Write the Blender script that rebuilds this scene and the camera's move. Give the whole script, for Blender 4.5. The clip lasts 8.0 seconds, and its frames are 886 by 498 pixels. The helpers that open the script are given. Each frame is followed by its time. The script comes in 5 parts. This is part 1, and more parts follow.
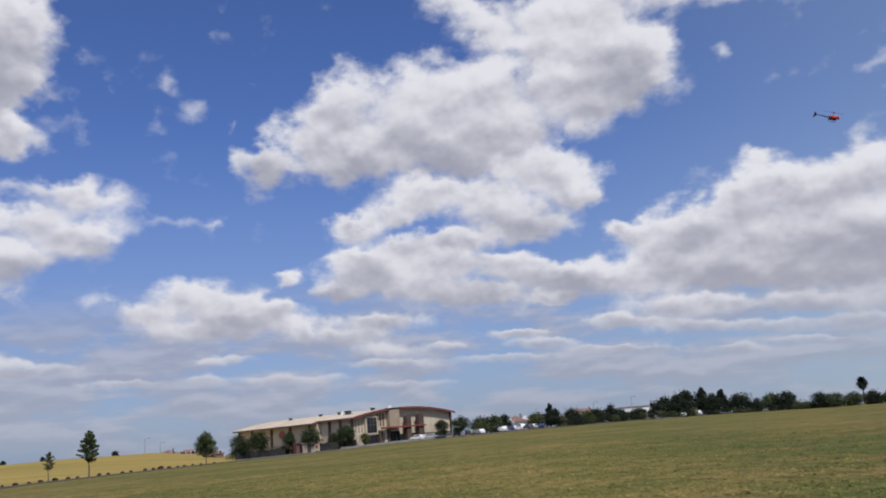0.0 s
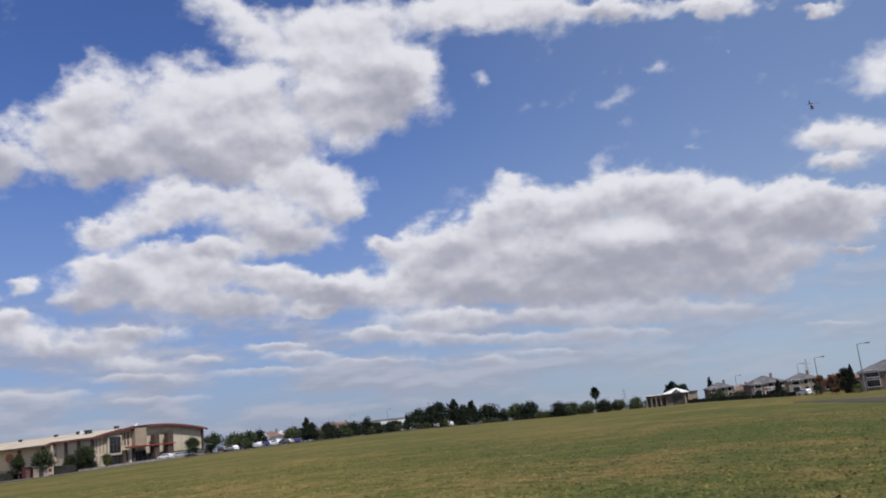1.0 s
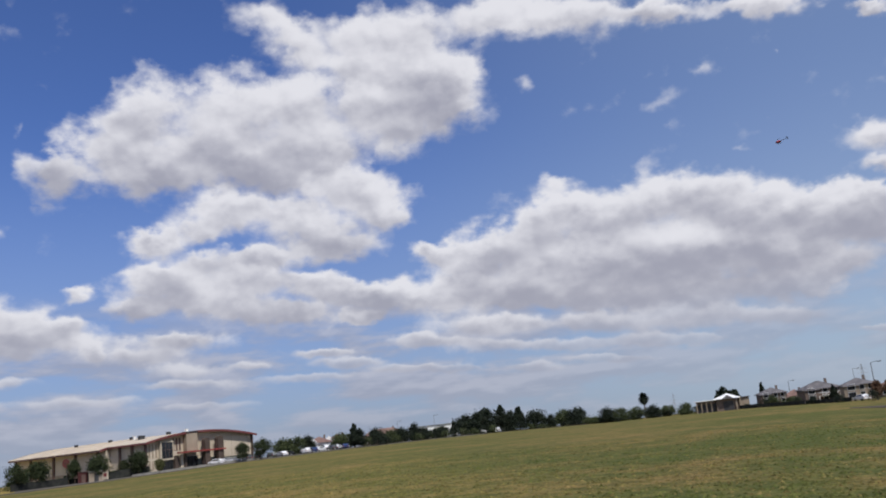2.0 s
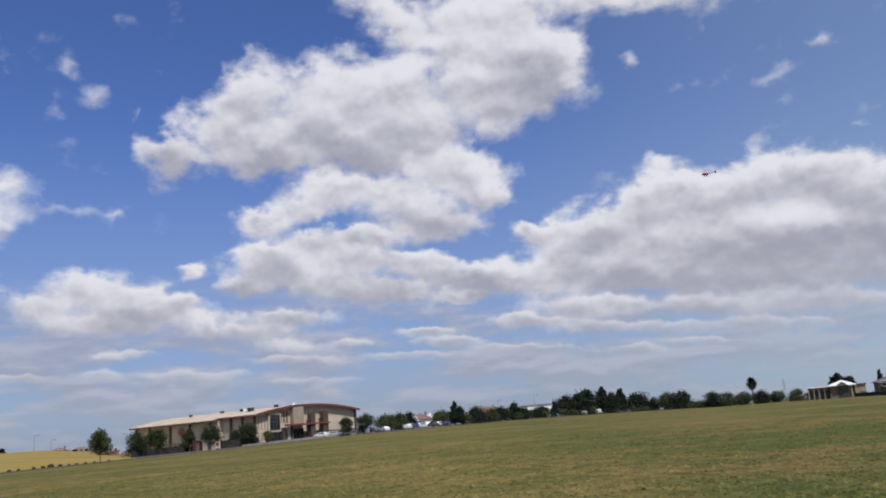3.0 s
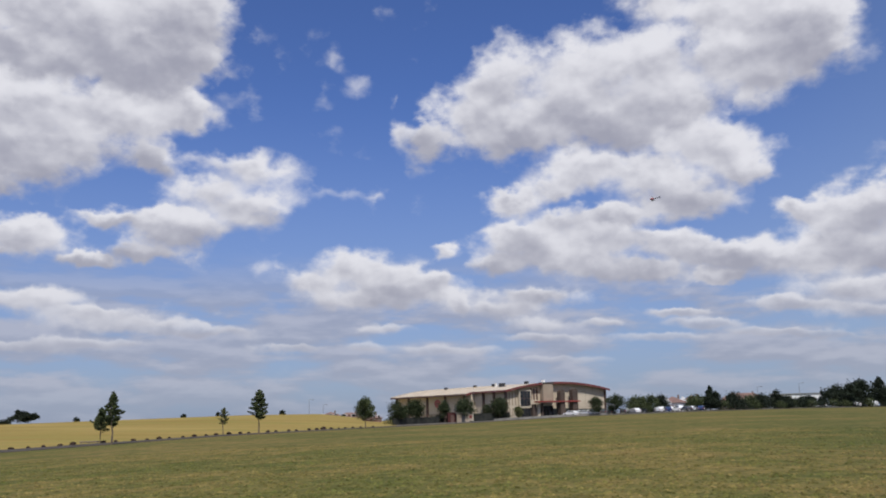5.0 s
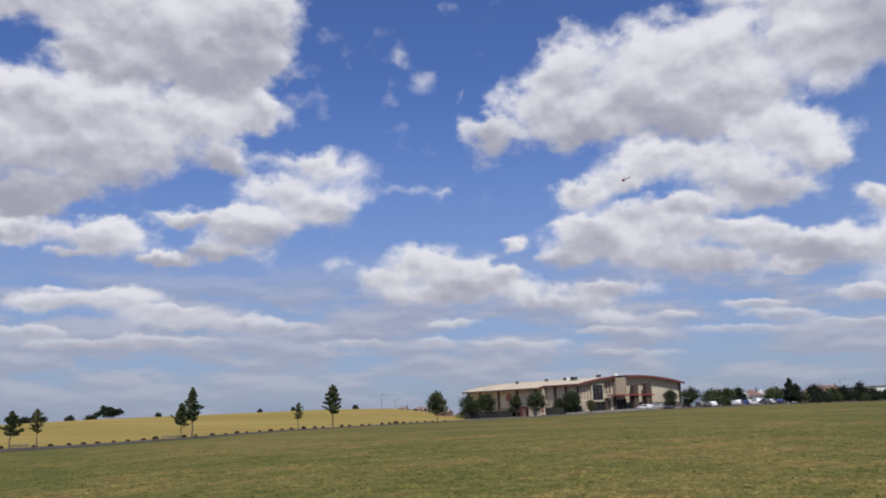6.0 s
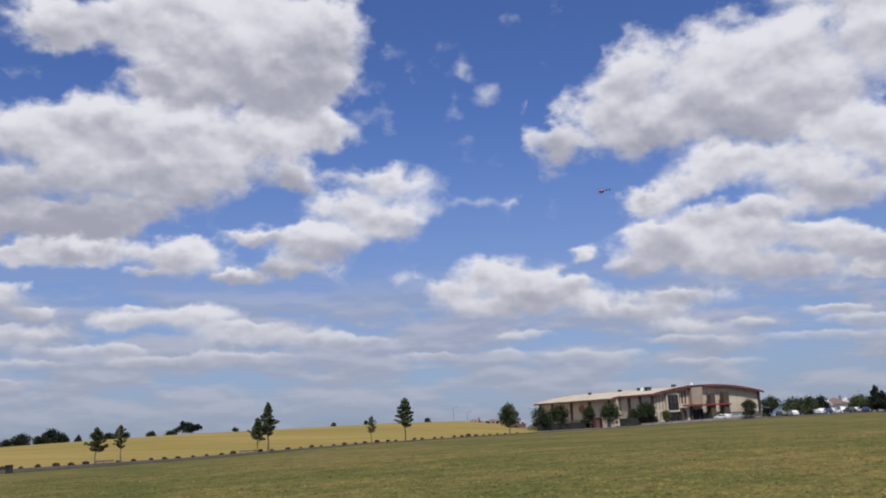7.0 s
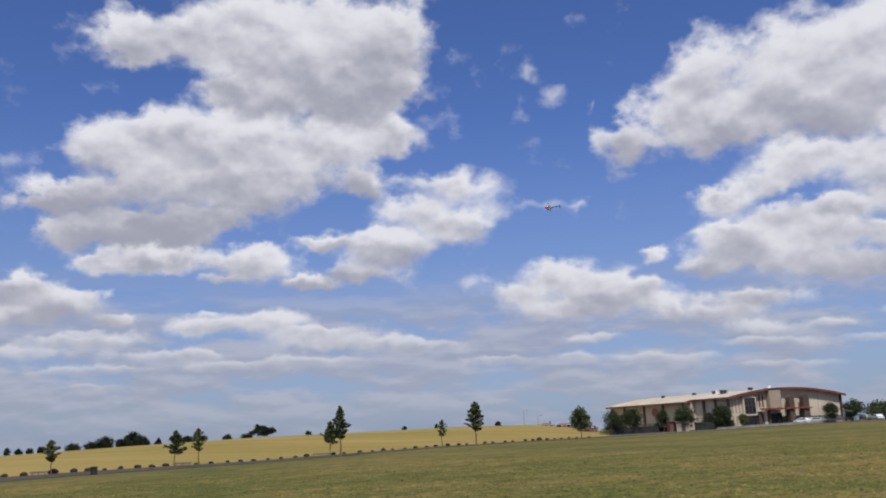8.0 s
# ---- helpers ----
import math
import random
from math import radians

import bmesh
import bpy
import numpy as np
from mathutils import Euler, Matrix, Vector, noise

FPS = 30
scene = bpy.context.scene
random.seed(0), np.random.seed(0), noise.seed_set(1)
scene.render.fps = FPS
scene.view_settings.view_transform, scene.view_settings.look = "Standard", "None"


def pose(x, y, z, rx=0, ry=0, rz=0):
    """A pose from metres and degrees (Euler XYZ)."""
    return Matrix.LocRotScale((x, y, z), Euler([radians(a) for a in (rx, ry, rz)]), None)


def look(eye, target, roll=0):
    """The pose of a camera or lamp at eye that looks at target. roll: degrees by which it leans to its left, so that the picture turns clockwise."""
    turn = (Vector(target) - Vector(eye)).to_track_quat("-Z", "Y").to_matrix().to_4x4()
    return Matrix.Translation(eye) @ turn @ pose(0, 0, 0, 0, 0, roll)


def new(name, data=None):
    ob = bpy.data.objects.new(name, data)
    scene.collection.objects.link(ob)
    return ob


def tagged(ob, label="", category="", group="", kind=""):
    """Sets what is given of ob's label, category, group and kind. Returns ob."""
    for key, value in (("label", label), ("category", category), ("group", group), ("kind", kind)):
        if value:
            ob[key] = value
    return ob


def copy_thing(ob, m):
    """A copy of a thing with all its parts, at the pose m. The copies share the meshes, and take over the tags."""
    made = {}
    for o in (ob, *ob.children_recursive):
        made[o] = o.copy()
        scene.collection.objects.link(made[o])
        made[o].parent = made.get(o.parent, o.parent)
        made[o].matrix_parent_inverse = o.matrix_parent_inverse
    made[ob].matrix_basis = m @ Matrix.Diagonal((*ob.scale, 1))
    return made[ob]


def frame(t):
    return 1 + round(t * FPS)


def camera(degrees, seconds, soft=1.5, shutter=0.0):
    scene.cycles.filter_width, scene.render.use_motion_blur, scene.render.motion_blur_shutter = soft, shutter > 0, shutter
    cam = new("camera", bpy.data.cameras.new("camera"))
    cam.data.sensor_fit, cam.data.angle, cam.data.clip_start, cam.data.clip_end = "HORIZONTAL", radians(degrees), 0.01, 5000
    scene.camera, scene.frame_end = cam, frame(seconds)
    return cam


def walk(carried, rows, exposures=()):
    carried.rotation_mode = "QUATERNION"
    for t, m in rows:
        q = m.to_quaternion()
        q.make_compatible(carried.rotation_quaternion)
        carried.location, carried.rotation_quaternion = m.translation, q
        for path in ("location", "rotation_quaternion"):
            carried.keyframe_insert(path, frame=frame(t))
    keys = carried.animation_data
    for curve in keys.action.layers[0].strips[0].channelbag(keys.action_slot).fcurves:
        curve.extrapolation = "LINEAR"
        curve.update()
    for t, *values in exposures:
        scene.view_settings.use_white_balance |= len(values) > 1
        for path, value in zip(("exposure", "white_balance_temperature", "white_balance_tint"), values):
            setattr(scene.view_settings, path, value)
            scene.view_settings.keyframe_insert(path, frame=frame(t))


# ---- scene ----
EYE = 1.7                       # the camera's height over the grass at its feet

# ---------------------------------------------------------------- camera
cam = camera(54.4, 8.0, soft=1.9)


def gaze(yaw, pitch, roll):
    return pose(0, 0, EYE, 90 + pitch, roll, yaw)


walk(cam, [
    (0.0, gaze(-0.35, 11.92, 4.42)), (0.2, gaze(-3.92, 12.00, 4.50)), (0.5, gaze(-11.62, 11.91, 5.39)), (0.8, gaze(-16.08, 11.51, 5.91)),
    (1.0, gaze(-16.16, 11.38, 5.88)), (1.2, gaze(-15.35, 11.95, 6.10)), (2.3, gaze(-11.61, 11.95, 5.43)), (2.5, gaze(-10.09, 11.68, 5.12)),
    (3.0, gaze(-6.56, 11.29, 4.27)), (3.2, gaze(-4.06, 10.90, 4.00)), (3.3, gaze(-2.42, 10.45, 3.88)), (3.5, gaze(0.36, 8.78, 3.74)),
    (4.0, gaze(3.41, 9.34, 3.39)), (4.5, gaze(5.88, 10.79, 2.28)), (4.7, gaze(7.55, 10.82, 1.80)), (5.8, gaze(13.28, 10.37, 1.40)),
    (6.0, gaze(14.30, 10.44, 1.55)), (6.5, gaze(17.43, 10.84, 1.92)), (7.0, gaze(19.00, 11.39, 2.13)),
    (7.5, gaze(21.28, 11.18, 2.25)), (8.0, gaze(23.59, 11.79, 2.05))])

# ---------------------------------------------------------------- sun
SUN_UP, SUN_AZ = 53.0, 163.0    # elevation, compass bearing from +y clockwise
sun = new("sun", bpy.data.lights.new("sun", "SUN"))
sun.data.energy, sun.data.angle, sun.data.color = 3.7, radians(0.53), (1.0, 0.96, 0.90)
sun.matrix_basis = look((0, 0, 0), (-math.sin(radians(SUN_AZ)) * math.cos(radians(SUN_UP)),
                                     -math.cos(radians(SUN_AZ)) * math.cos(radians(SUN_UP)), -math.sin(radians(SUN_UP))))

# ---------------------------------------------------------------- sky with cumulus
# Each cloud is a heap of soft lobes: bearing, elevation, half width, half height (degrees), tilt.
CLOUDS = dict(
    heap=[(-10.3, 17.9, 2.14, 1.67, -1), (-5.9, 20.9, 3.57, 2.41, 28), (-4.4, 18.4, 4.71, 2.05, -3), (-0.3, 21.3, 4.14, 2.75, 6), (1.4, 18.3, 5.43, 2.21, -5), (5.2, 21.6, 4.05, 2.69, -6), (5.7, 19.0, 4.56, 2.23, -6), (10.5, 21.3, 3.71, 2.49, 2), (13.9, 22.9, 3.97, 2.33, -10), (16.0, 22.5, 2.39, 1.95, -11), (12.6, 20.3, 3.07, 1.76, 11)],
    heap_top=[(4.3, 27.2, 3.67, 1.03, -20), (10.1, 26.2, 4.78, 1.61, -3), (13.8, 23.9, 3.79, 2.74, -5), (15.2, 21.8, 2.38, 2.03, 25), (18.2, 26.5, 6.08, 1.45, -6), (24.6, 25.8, 5.99, 1.44, -9), (30.8, 24.9, 5.01, 0.77, -12), (37.1, 23.9, 4.00, 0.67, -15), (43.4, 21.9, 1.33, 0.56, -17), (5.6, 25.6, 3.13, 1.18, -16), (9.3, 24.4, 2.37, 1.41, -3)],
    heap_mid=[(0.5, 15.4, 3.27, 1.26, -4), (8.2, 16.6, 3.15, 1.56, -6), (9.7, 15.3, 2.37, 1.82, -7), (5.3, 14.3, 3.93, 1.89, -5), (7.1, 12.7, 3.13, 1.08, 5), (10.9, 14.5, 1.51, 0.90, -7), (-4.9, 13.5, 1.74, 0.94, -3), (-1.5, 14.2, 1.93, 0.90, -3), (1.8, 12.5, 2.65, 0.81, -4)],
    heap_foot=[(-3.6, 11.1, 3.06, 1.20, -3), (1.0, 11.2, 3.22, 1.34, -4), (-1.0, 9.7, 5.69, 1.27, -3), (5.4, 10.4, 2.40, 1.02, -4), (3.1, 8.7, 3.72, 0.96, -4), (-5.6, 9.4, 1.90, 0.83, -2), (7.6, 9.6, 1.99, 1.14, -5), (9.7, 9.0, 2.13, 1.19, -5), (8.9, 8.0, 1.96, 0.53, -4), (-4.4, 13.4, 2.11, 0.89, -3), (-4.2, 11.4, 2.48, 1.12, -3), (-1.6, 12.2, 2.30, 0.75, -4)],
    middle=[(-18.0, 8.4, 2.18, 0.90, -1), (-16.2, 9.6, 2.21, 1.24, -1), (-13.9, 8.8, 2.76, 1.32, -1), (-11.3, 7.9, 2.78, 1.26, -2), (-14.7, 7.3, 3.69, 0.73, -1), (-9.9, 8.7, 1.59, 0.64, -2), (-9.2, 10.6, 0.99, 0.52, -2), (-8.3, 7.0, 0.83, 0.64, -2), (-3.8, 7.4, 3.21, 0.75, -3), (-5.3, 6.5, 2.72, 0.67, -2)],
    streaks=[(-13.2, 5.5, 2.22, 0.37, -2), (-3.1, 5.5, 2.70, 0.45, -3), (-2.8, 4.6, 3.74, 0.34, -3), (5.4, 5.9, 1.60, 0.36, -4), (7.0, 5.2, 2.69, 0.39, -4), (4.6, 4.4, 3.99, 0.33, -3), (-9.2, 4.0, 4.10, 0.33, -2), (-14.7, 4.2, 1.46, 0.33, -2), (-2.1, 3.2, 2.97, 0.26, -3), (1.0, 5.5, 1.86, 0.30, -3)],
    left_mid=[(-22.0, 15.7, 3.04, 0.97, -2), (-20.2, 15.3, 1.63, 0.97, -3), (-24.8, 14.3, 3.25, 1.31, 8), (-22.5, 13.3, 3.24, 1.43, 13), (-27.9, 12.3, 3.06, 1.05, -1), (-26.8, 11.4, 3.63, 1.20, 9), (-31.0, 12.3, 2.08, 0.55, -0), (-31.7, 9.7, 2.05, 0.44, -1), (-28.7, 10.3, 2.80, 0.67, -1), (-19.9, 13.6, 1.39, 0.64, -3)],
    lit_tops=[(-8.5, 7.3, 0.96, 0.52, -3), (5.6, 10.9, 1.89, 0.49, -5), (0.3, 15.5, 2.32, 1.18, -4), (7.4, 16.5, 2.28, 1.31, -6), (9.7, 16.9, 1.21, 0.94, -6), (-12.2, 18.3, 0.90, 1.07, -0), (-38.7, 7.9, 1.25, 0.29, 0), (-46.0, 6.5, 1.41, 0.30, 0), (3.1, 15.4, 1.94, 0.96, -9), (12.5, 8.8, 1.13, 0.45, -5), (22.5, 15.3, 1.54, 0.60, -7), (13.5, 11.9, 1.23, 0.66, -7), (-23.9, 16.2, 2.72, 0.74, -2)],
    scraps=[(-16.9, 22.9, 1.30, 1.00, -12), (-16.9, 22.9, 0.95, 0.75, -12), (-14.7, 21.5, 1.20, 0.78, 1), (-17.6, 20.4, 0.95, 0.62, 17), (-22.6, 20.5, 1.15, 0.67, 14), (-23.9, 20.2, 0.86, 0.73, 4), (-12.5, 20.3, 0.30, 0.55, 1), (-21.6, 9.4, 0.80, 0.48, 0), (-24.2, 6.7, 0.44, 0.24, -1), (-27.3, 16.4, 0.40, 0.55, 4), (-51.0, 16.7, 0.69, 0.60, 6)],
    wisps=[(30.1, 19.6, 1.5, 0.78, 15), (30.1, 19.6, 1.2, 0.60, 15), (33.0, 21.1, 0.96, 0.35, -6), (34.5, 15.7, 0.93, 0.29, -6), (21.2, 22.2, 0.85, 0.38, -7), (37.6, 20.9, 0.25, 0.19, -13), (-17.3, 14.5, 1.60, 0.53, 0), (-15.7, 14.3, 1.44, 0.43, 0), (-14.0, 14.1, 0.95, 0.29, 0)],
    bank_top=[(-34.8, 26.7, 6.28, 2.28, 3), (-40.5, 25.3, 4.47, 1.75, 6), (-29.3, 25.9, 4.41, 2.53, 1), (-26.0, 25.9, 2.67, 2.33, -1), (-43.4, 24.0, 2.59, 1.12, 6), (-31.7, 23.0, 4.71, 2.39, 1), (-27.9, 23.4, 3.19, 2.05, -0), (-29.3, 20.9, 3.93, 1.76, 0), (-37.1, 24.2, 4.58, 1.46, 4), (-37.5, 22.3, 2.60, 1.20, 3), (-35.0, 21.3, 3.02, 1.41, 2), (-26.0, 25.3, 2.81, 2.09, -1), (-26.5, 22.6, 2.18, 1.61, -0), (-44.4, 24.8, 2.09, 1.37, 7)],
    bank=[(-42.5, 19.2, 3.27, 1.48, 5), (-45.6, 17.9, 2.79, 1.68, 5), (-39.6, 18.4, 4.74, 2.08, 3), (-34.7, 18.6, 4.74, 1.87, 2), (-30.1, 18.3, 3.80, 1.92, 0), (-41.3, 15.8, 6.38, 1.77, 3), (-35.8, 16.0, 5.59, 1.86, 2), (-46.4, 14.8, 3.31, 1.09, 4), (-48.3, 14.4, 1.99, 0.69, 5), (-43.6, 13.2, 3.93, 1.06, 3), (-39.5, 13.7, 4.12, 1.18, 2), (-26.6, 19.6, 1.97, 1.11, -1), (-28.6, 16.4, 1.74, 1.11, -0), (-45.5, 12.8, 3.96, 1.44, 3), (-40.5, 12.7, 3.50, 1.06, 2), (-26.2, 19.2, 2.15, 1.24, -1)],
    low_left=[(-45.5, 10.8, 1.48, 0.55, 2), (-41.8, 10.9, 2.94, 0.61, 2), (-36.1, 10.9, 2.62, 0.86, 0), (-35.1, 11.7, 1.66, 0.72, 0), (-37.6, 10.0, 1.62, 0.39, 1), (-49.9, 9.1, 2.02, 0.91, 2), (-47.0, 8.2, 2.87, 1.01, 1), (-44.4, 7.4, 1.72, 0.49, 1), (-49.5, 7.4, 2.60, 0.73, 1), (-52.6, 8.6, 2.04, 1.30, 3), (-42.5, 11.1, 3.92, 0.84, 1), (-35.8, 11.2, 2.90, 1.16, 0)],
    bands=[(-37.5, 7.1, 3.73, 0.78, -0), (-34.7, 7.4, 2.40, 0.72, -0), (-39.6, 6.8, 1.81, 0.41, -0), (-31.7, 6.4, 3.14, 0.51, -1), (-29.1, 5.7, 4.84, 0.56, -1), (-25.0, 5.4, 3.00, 0.45, -2), (-46.6, 6.0, 3.82, 0.47, 1), (-49.1, 5.3, 3.06, 0.55, 0), (-40.6, 5.1, 3.77, 0.44, -0), (-45.6, 4.2, 4.49, 0.35, -0), (-36.4, 4.3, 4.26, 0.42, -1), (-31.7, 4.6, 3.66, 0.37, -1), (-45.2, 3.2, 1.93, 0.26, -1), (-19.1, 4.2, 2.42, 0.37, -2)],
    great=[(13.8, 11.7, 1.71, 0.93, -5), (16.7, 11.1, 3.0, 1.35, 16), (20.7, 12.7, 2.9, 1.50, 20), (23.6, 13.5, 3.0, 1.50, -8), (25.9, 12.3, 3.80, 2.00, -8), (29.7, 13.1, 4.05, 1.85, -9), (32.6, 13.2, 3.23, 1.65, -10), (34.5, 11.5, 3.86, 1.95, -10), (37.9, 10.9, 3.71, 1.79, -11), (40.9, 10.6, 2.97, 1.58, -11), (43.5, 10.6, 3.14, 1.09, -12), (41.3, 9.2, 3.21, 1.26, -11)],
    great_low=[(19.8, 10.6, 4.70, 2.12, -7), (24.7, 9.7, 5.04, 2.27, -7), (29.9, 9.3, 5.29, 2.19, -8), (35.2, 8.9, 5.03, 1.77, -9), (17.7, 8.8, 4.26, 1.24, -6), (23.3, 7.9, 5.87, 1.23, -7), (28.8, 7.3, 6.09, 1.19, -8), (35.2, 6.7, 4.59, 1.29, -9), (39.4, 7.7, 2.99, 1.06, -10), (42.8, 7.6, 1.39, 0.29, -10)],
    great_foot=[(13.9, 8.6, 3.10, 1.20, -6), (10.9, 9.3, 2.33, 1.04, -5), (8.5, 8.0, 1.63, 0.48, -5), (17.4, 6.5, 4.52, 0.75, -6), (12.9, 6.0, 3.75, 0.52, -6), (24.9, 5.8, 4.43, 0.66, -7), (30.4, 5.6, 4.63, 0.85, -8), (35.5, 4.9, 3.38, 0.61, -8), (21.0, 4.9, 6.72, 0.48, -6), (28.4, 4.4, 5.04, 0.47, -7), (6.2, 5.9, 2.18, 0.36, -5), (7.8, 5.1, 2.42, 0.33, -5), (11.6, 4.3, 5.20, 0.33, -6), (19.4, 3.6, 1.86, 0.33, -6), (24.6, 3.6, 3.12, 0.26, -7), (40.9, 3.4, 1.87, 0.22, -8)],
    right=[(45.5, 17.6, 1.95, 1.32, -16), (47.0, 18.0, 1.72, 1.40, -17), (42.0, 14.7, 2.21, 1.01, -13), (44.5, 14.1, 2.50, 1.15, -14), (43.0, 12.9, 2.29, 0.62, -13), (48.1, 16.9, 2.39, 1.71, -17), (48.3, 13.2, 2.61, 1.55, -15), (47.3, 9.9, 2.60, 1.14, -13), (48.5, 7.1, 2.22, 0.83, -12)],
)
CLOUD_WHITE, CLOUD_GREY = (0.775, 0.775, 0.825), (0.355, 0.360, 0.435)
GREYER = dict(great=0.10, great_low=0.32, great_foot=0.14, bands=0.16, low_left=0.14, bank=0.22, bank_top=0.12, heap=0.05, left_mid=0.06, middle=0.06, heap_foot=0.08)     # bodies that lie in more shade
SECTORS = (-22.0, 8.0)          # bearings at which the sky is split into three fields of lobes


def links(tree):
    """Short forms for building node trees: add a node, wire a socket or set its value."""
    def put(socket, value):
        if isinstance(value, bpy.types.NodeSocket):
            tree.links.new(value, socket)
        else:
            socket.default_value = value

    def node(kind, *values, out=0, operation=None, use_clamp=False):
        n = tree.nodes.new("ShaderNode" + kind)
        if operation:
            n.operation = operation
        if use_clamp:
            n.use_clamp = True
        for i, value in enumerate(values):
            if value is not None:
                put(n.inputs[i], value)
        return n.outputs[out]

    def math_(op, a, b=None, c=None, clamp=False):
        return node("Math", a, b, c, operation=op, use_clamp=clamp)

    def vec(op, a, b=None, c=None, out=0):
        return node("VectorMath", a, b, c, out=out, operation=op)

    def ramp(value, lo, hi, a=0.0, b=1.0):
        n = tree.nodes.new("ShaderNodeMapRange")
        n.interpolation_type = "SMOOTHSTEP"
        for socket, v in zip(n.inputs, (value, lo, hi, a, b)):
            put(socket, v)
        return n.outputs[0]

    def mix(fac, a, b):
        n = tree.nodes.new("ShaderNodeMix")
        n.data_type = "RGBA"
        put(n.inputs[0], fac), put(n.inputs[6], a), put(n.inputs[7], b)
        return n.outputs[2]

    def fbm(vector, scale, detail=4.0, rough=0.55, out=0, dims="3D"):
        n = tree.nodes.new("ShaderNodeTexNoise")
        n.noise_dimensions = dims
        put(n.inputs["Vector"], vector)
        for key, v in (("Scale", scale), ("Detail", detail), ("Roughness", rough)):
            put(n.inputs[key], v)
        return n.outputs[out]
    return put, node, math_, vec, ramp, mix, fbm


def build_sky():
    world = bpy.data.worlds.new("sky")
    scene.world = world
    world.use_nodes = True
    tree = world.node_tree
    tree.nodes.clear()
    put, node, math_, vec, ramp, mix, fbm = links(tree)
    sky = tree.nodes.new("ShaderNodeTexSky")
    sky.sky_type, sky.sun_disc = "NISHITA", False
    sky.sun_elevation, sky.sun_rotation = radians(SUN_UP), radians(SUN_AZ)
    sky.air_density, sky.dust_density, sky.ozone_density = 1.0, 0.6, 2.5
    way = node("TexCoord", out=0)
    x, y, z = (node("SeparateXYZ", way, out=i) for i in range(3))
    az = math_("DEGREES", math_("ARCTAN2", x, y))
    el = math_("DEGREES", math_("ARCSINE", z))
    flat = node("CombineXYZ", az, el, 0.0)
    # ragged outlines: the lobes are looked up at a swirled place
    squash = node("CombineXYZ", az, math_("MULTIPLY", el, 1.4), 0.0)
    swirl = fbm(squash, 0.55, 3.5, 0.52, out=1, dims="2D")
    swirl = vec("MULTIPLY", vec("SUBTRACT", swirl, (0.5, 0.5, 0.5)), (2.0, 1.6, 0.0))
    calm = ramp(el, 0.0, 14.0, 0.25, 1.0)
    spot = vec("MULTIPLY_ADD", swirl, node("CombineXYZ", calm, calm, 0.0), flat)
    # cauliflower relief: heaped cells at four scales, also looked up a little nearer to the sun
    def heaps(vector):
        n = tree.nodes.new("ShaderNodeTexVoronoi")
        n.voronoi_dimensions, n.feature, n.normalize = "2D", "SMOOTH_F1", True
        put(n.inputs["Vector"], vector)
        for key, v in (("Scale", 0.24), ("Detail", 3.0), ("Roughness", 0.42), ("Lacunarity", 2.2), ("Smoothness", 0.75), ("Randomness", 1.0)):
            put(n.inputs[key], v)
        return ramp(n.outputs["Distance"], 0.04, 0.44, 1.0, 0.0)
    bent = vec("MULTIPLY_ADD", vec("SUBTRACT", fbm(squash, 0.9, 3.0, 0.6, out=1, dims="2D"), (0.5, 0.5, 0.5)), (1.3, 1.1, 0.0), squash)
    puff = heaps(bent)
    puff_sunward = heaps(vec("ADD", bent, (0.20, 0.75, 0.0)))
    billow = math_("MULTIPLY_ADD", fbm(squash, 0.7, 5.0, 0.50, dims="2D"), 0.48, math_("MULTIPLY", puff, 0.50))
    puffs = fbm(squash, 0.22, 3.0, 0.50, dims="2D")
    puffs_sunward = fbm(vec("ADD", squash, (0.25, 1.10, 0.0)), 0.22, 3.0, 0.50, dims="2D")
    blue = vec("MULTIPLY", sky.outputs[0], (0.056, 0.069, 0.109))
    blue = mix(ramp(az, 0.0, 45.0, 0.0, 0.36), blue, (0.31, 0.41, 0.56, 1))
    haze = ramp(el, -1.0, 22.0, 0.62, 0.0)
    blue = mix(haze, blue, mix(ramp(az, 5.0, 42.0), (0.275, 0.335, 0.465, 1), (0.40, 0.485, 0.585, 1)))
    # thin streaks low down
    low = node("CombineXYZ", math_("MULTIPLY", az, 0.14), math_("MULTIPLY", el, 0.52), 0.0)
    band = fbm(low, 1.0, 5.0, 0.52, dims="2D")
    streak = math_("MULTIPLY", ramp(math_("ADD", band, ramp(az, 20.0, -30.0, 0.0, 0.05)), 0.34, 0.58), math_("MULTIPLY", ramp(el, 11.0, 6.0), ramp(el, 0.0, 3.0, 0.45, 1.0)))
    top_light = math_("SUBTRACT", band, fbm(vec("ADD", low, (0.03, 0.22, 0.0)), 1.0, 4.0, 0.55, dims="2D"))
    blue = mix(math_("MULTIPLY", streak, ramp(az, 12.0, 40.0, 0.72, 0.40)), blue, mix(ramp(top_light, -0.10, 0.16), (0.350, 0.365, 0.455, 1), (0.470, 0.475, 0.555, 1)))

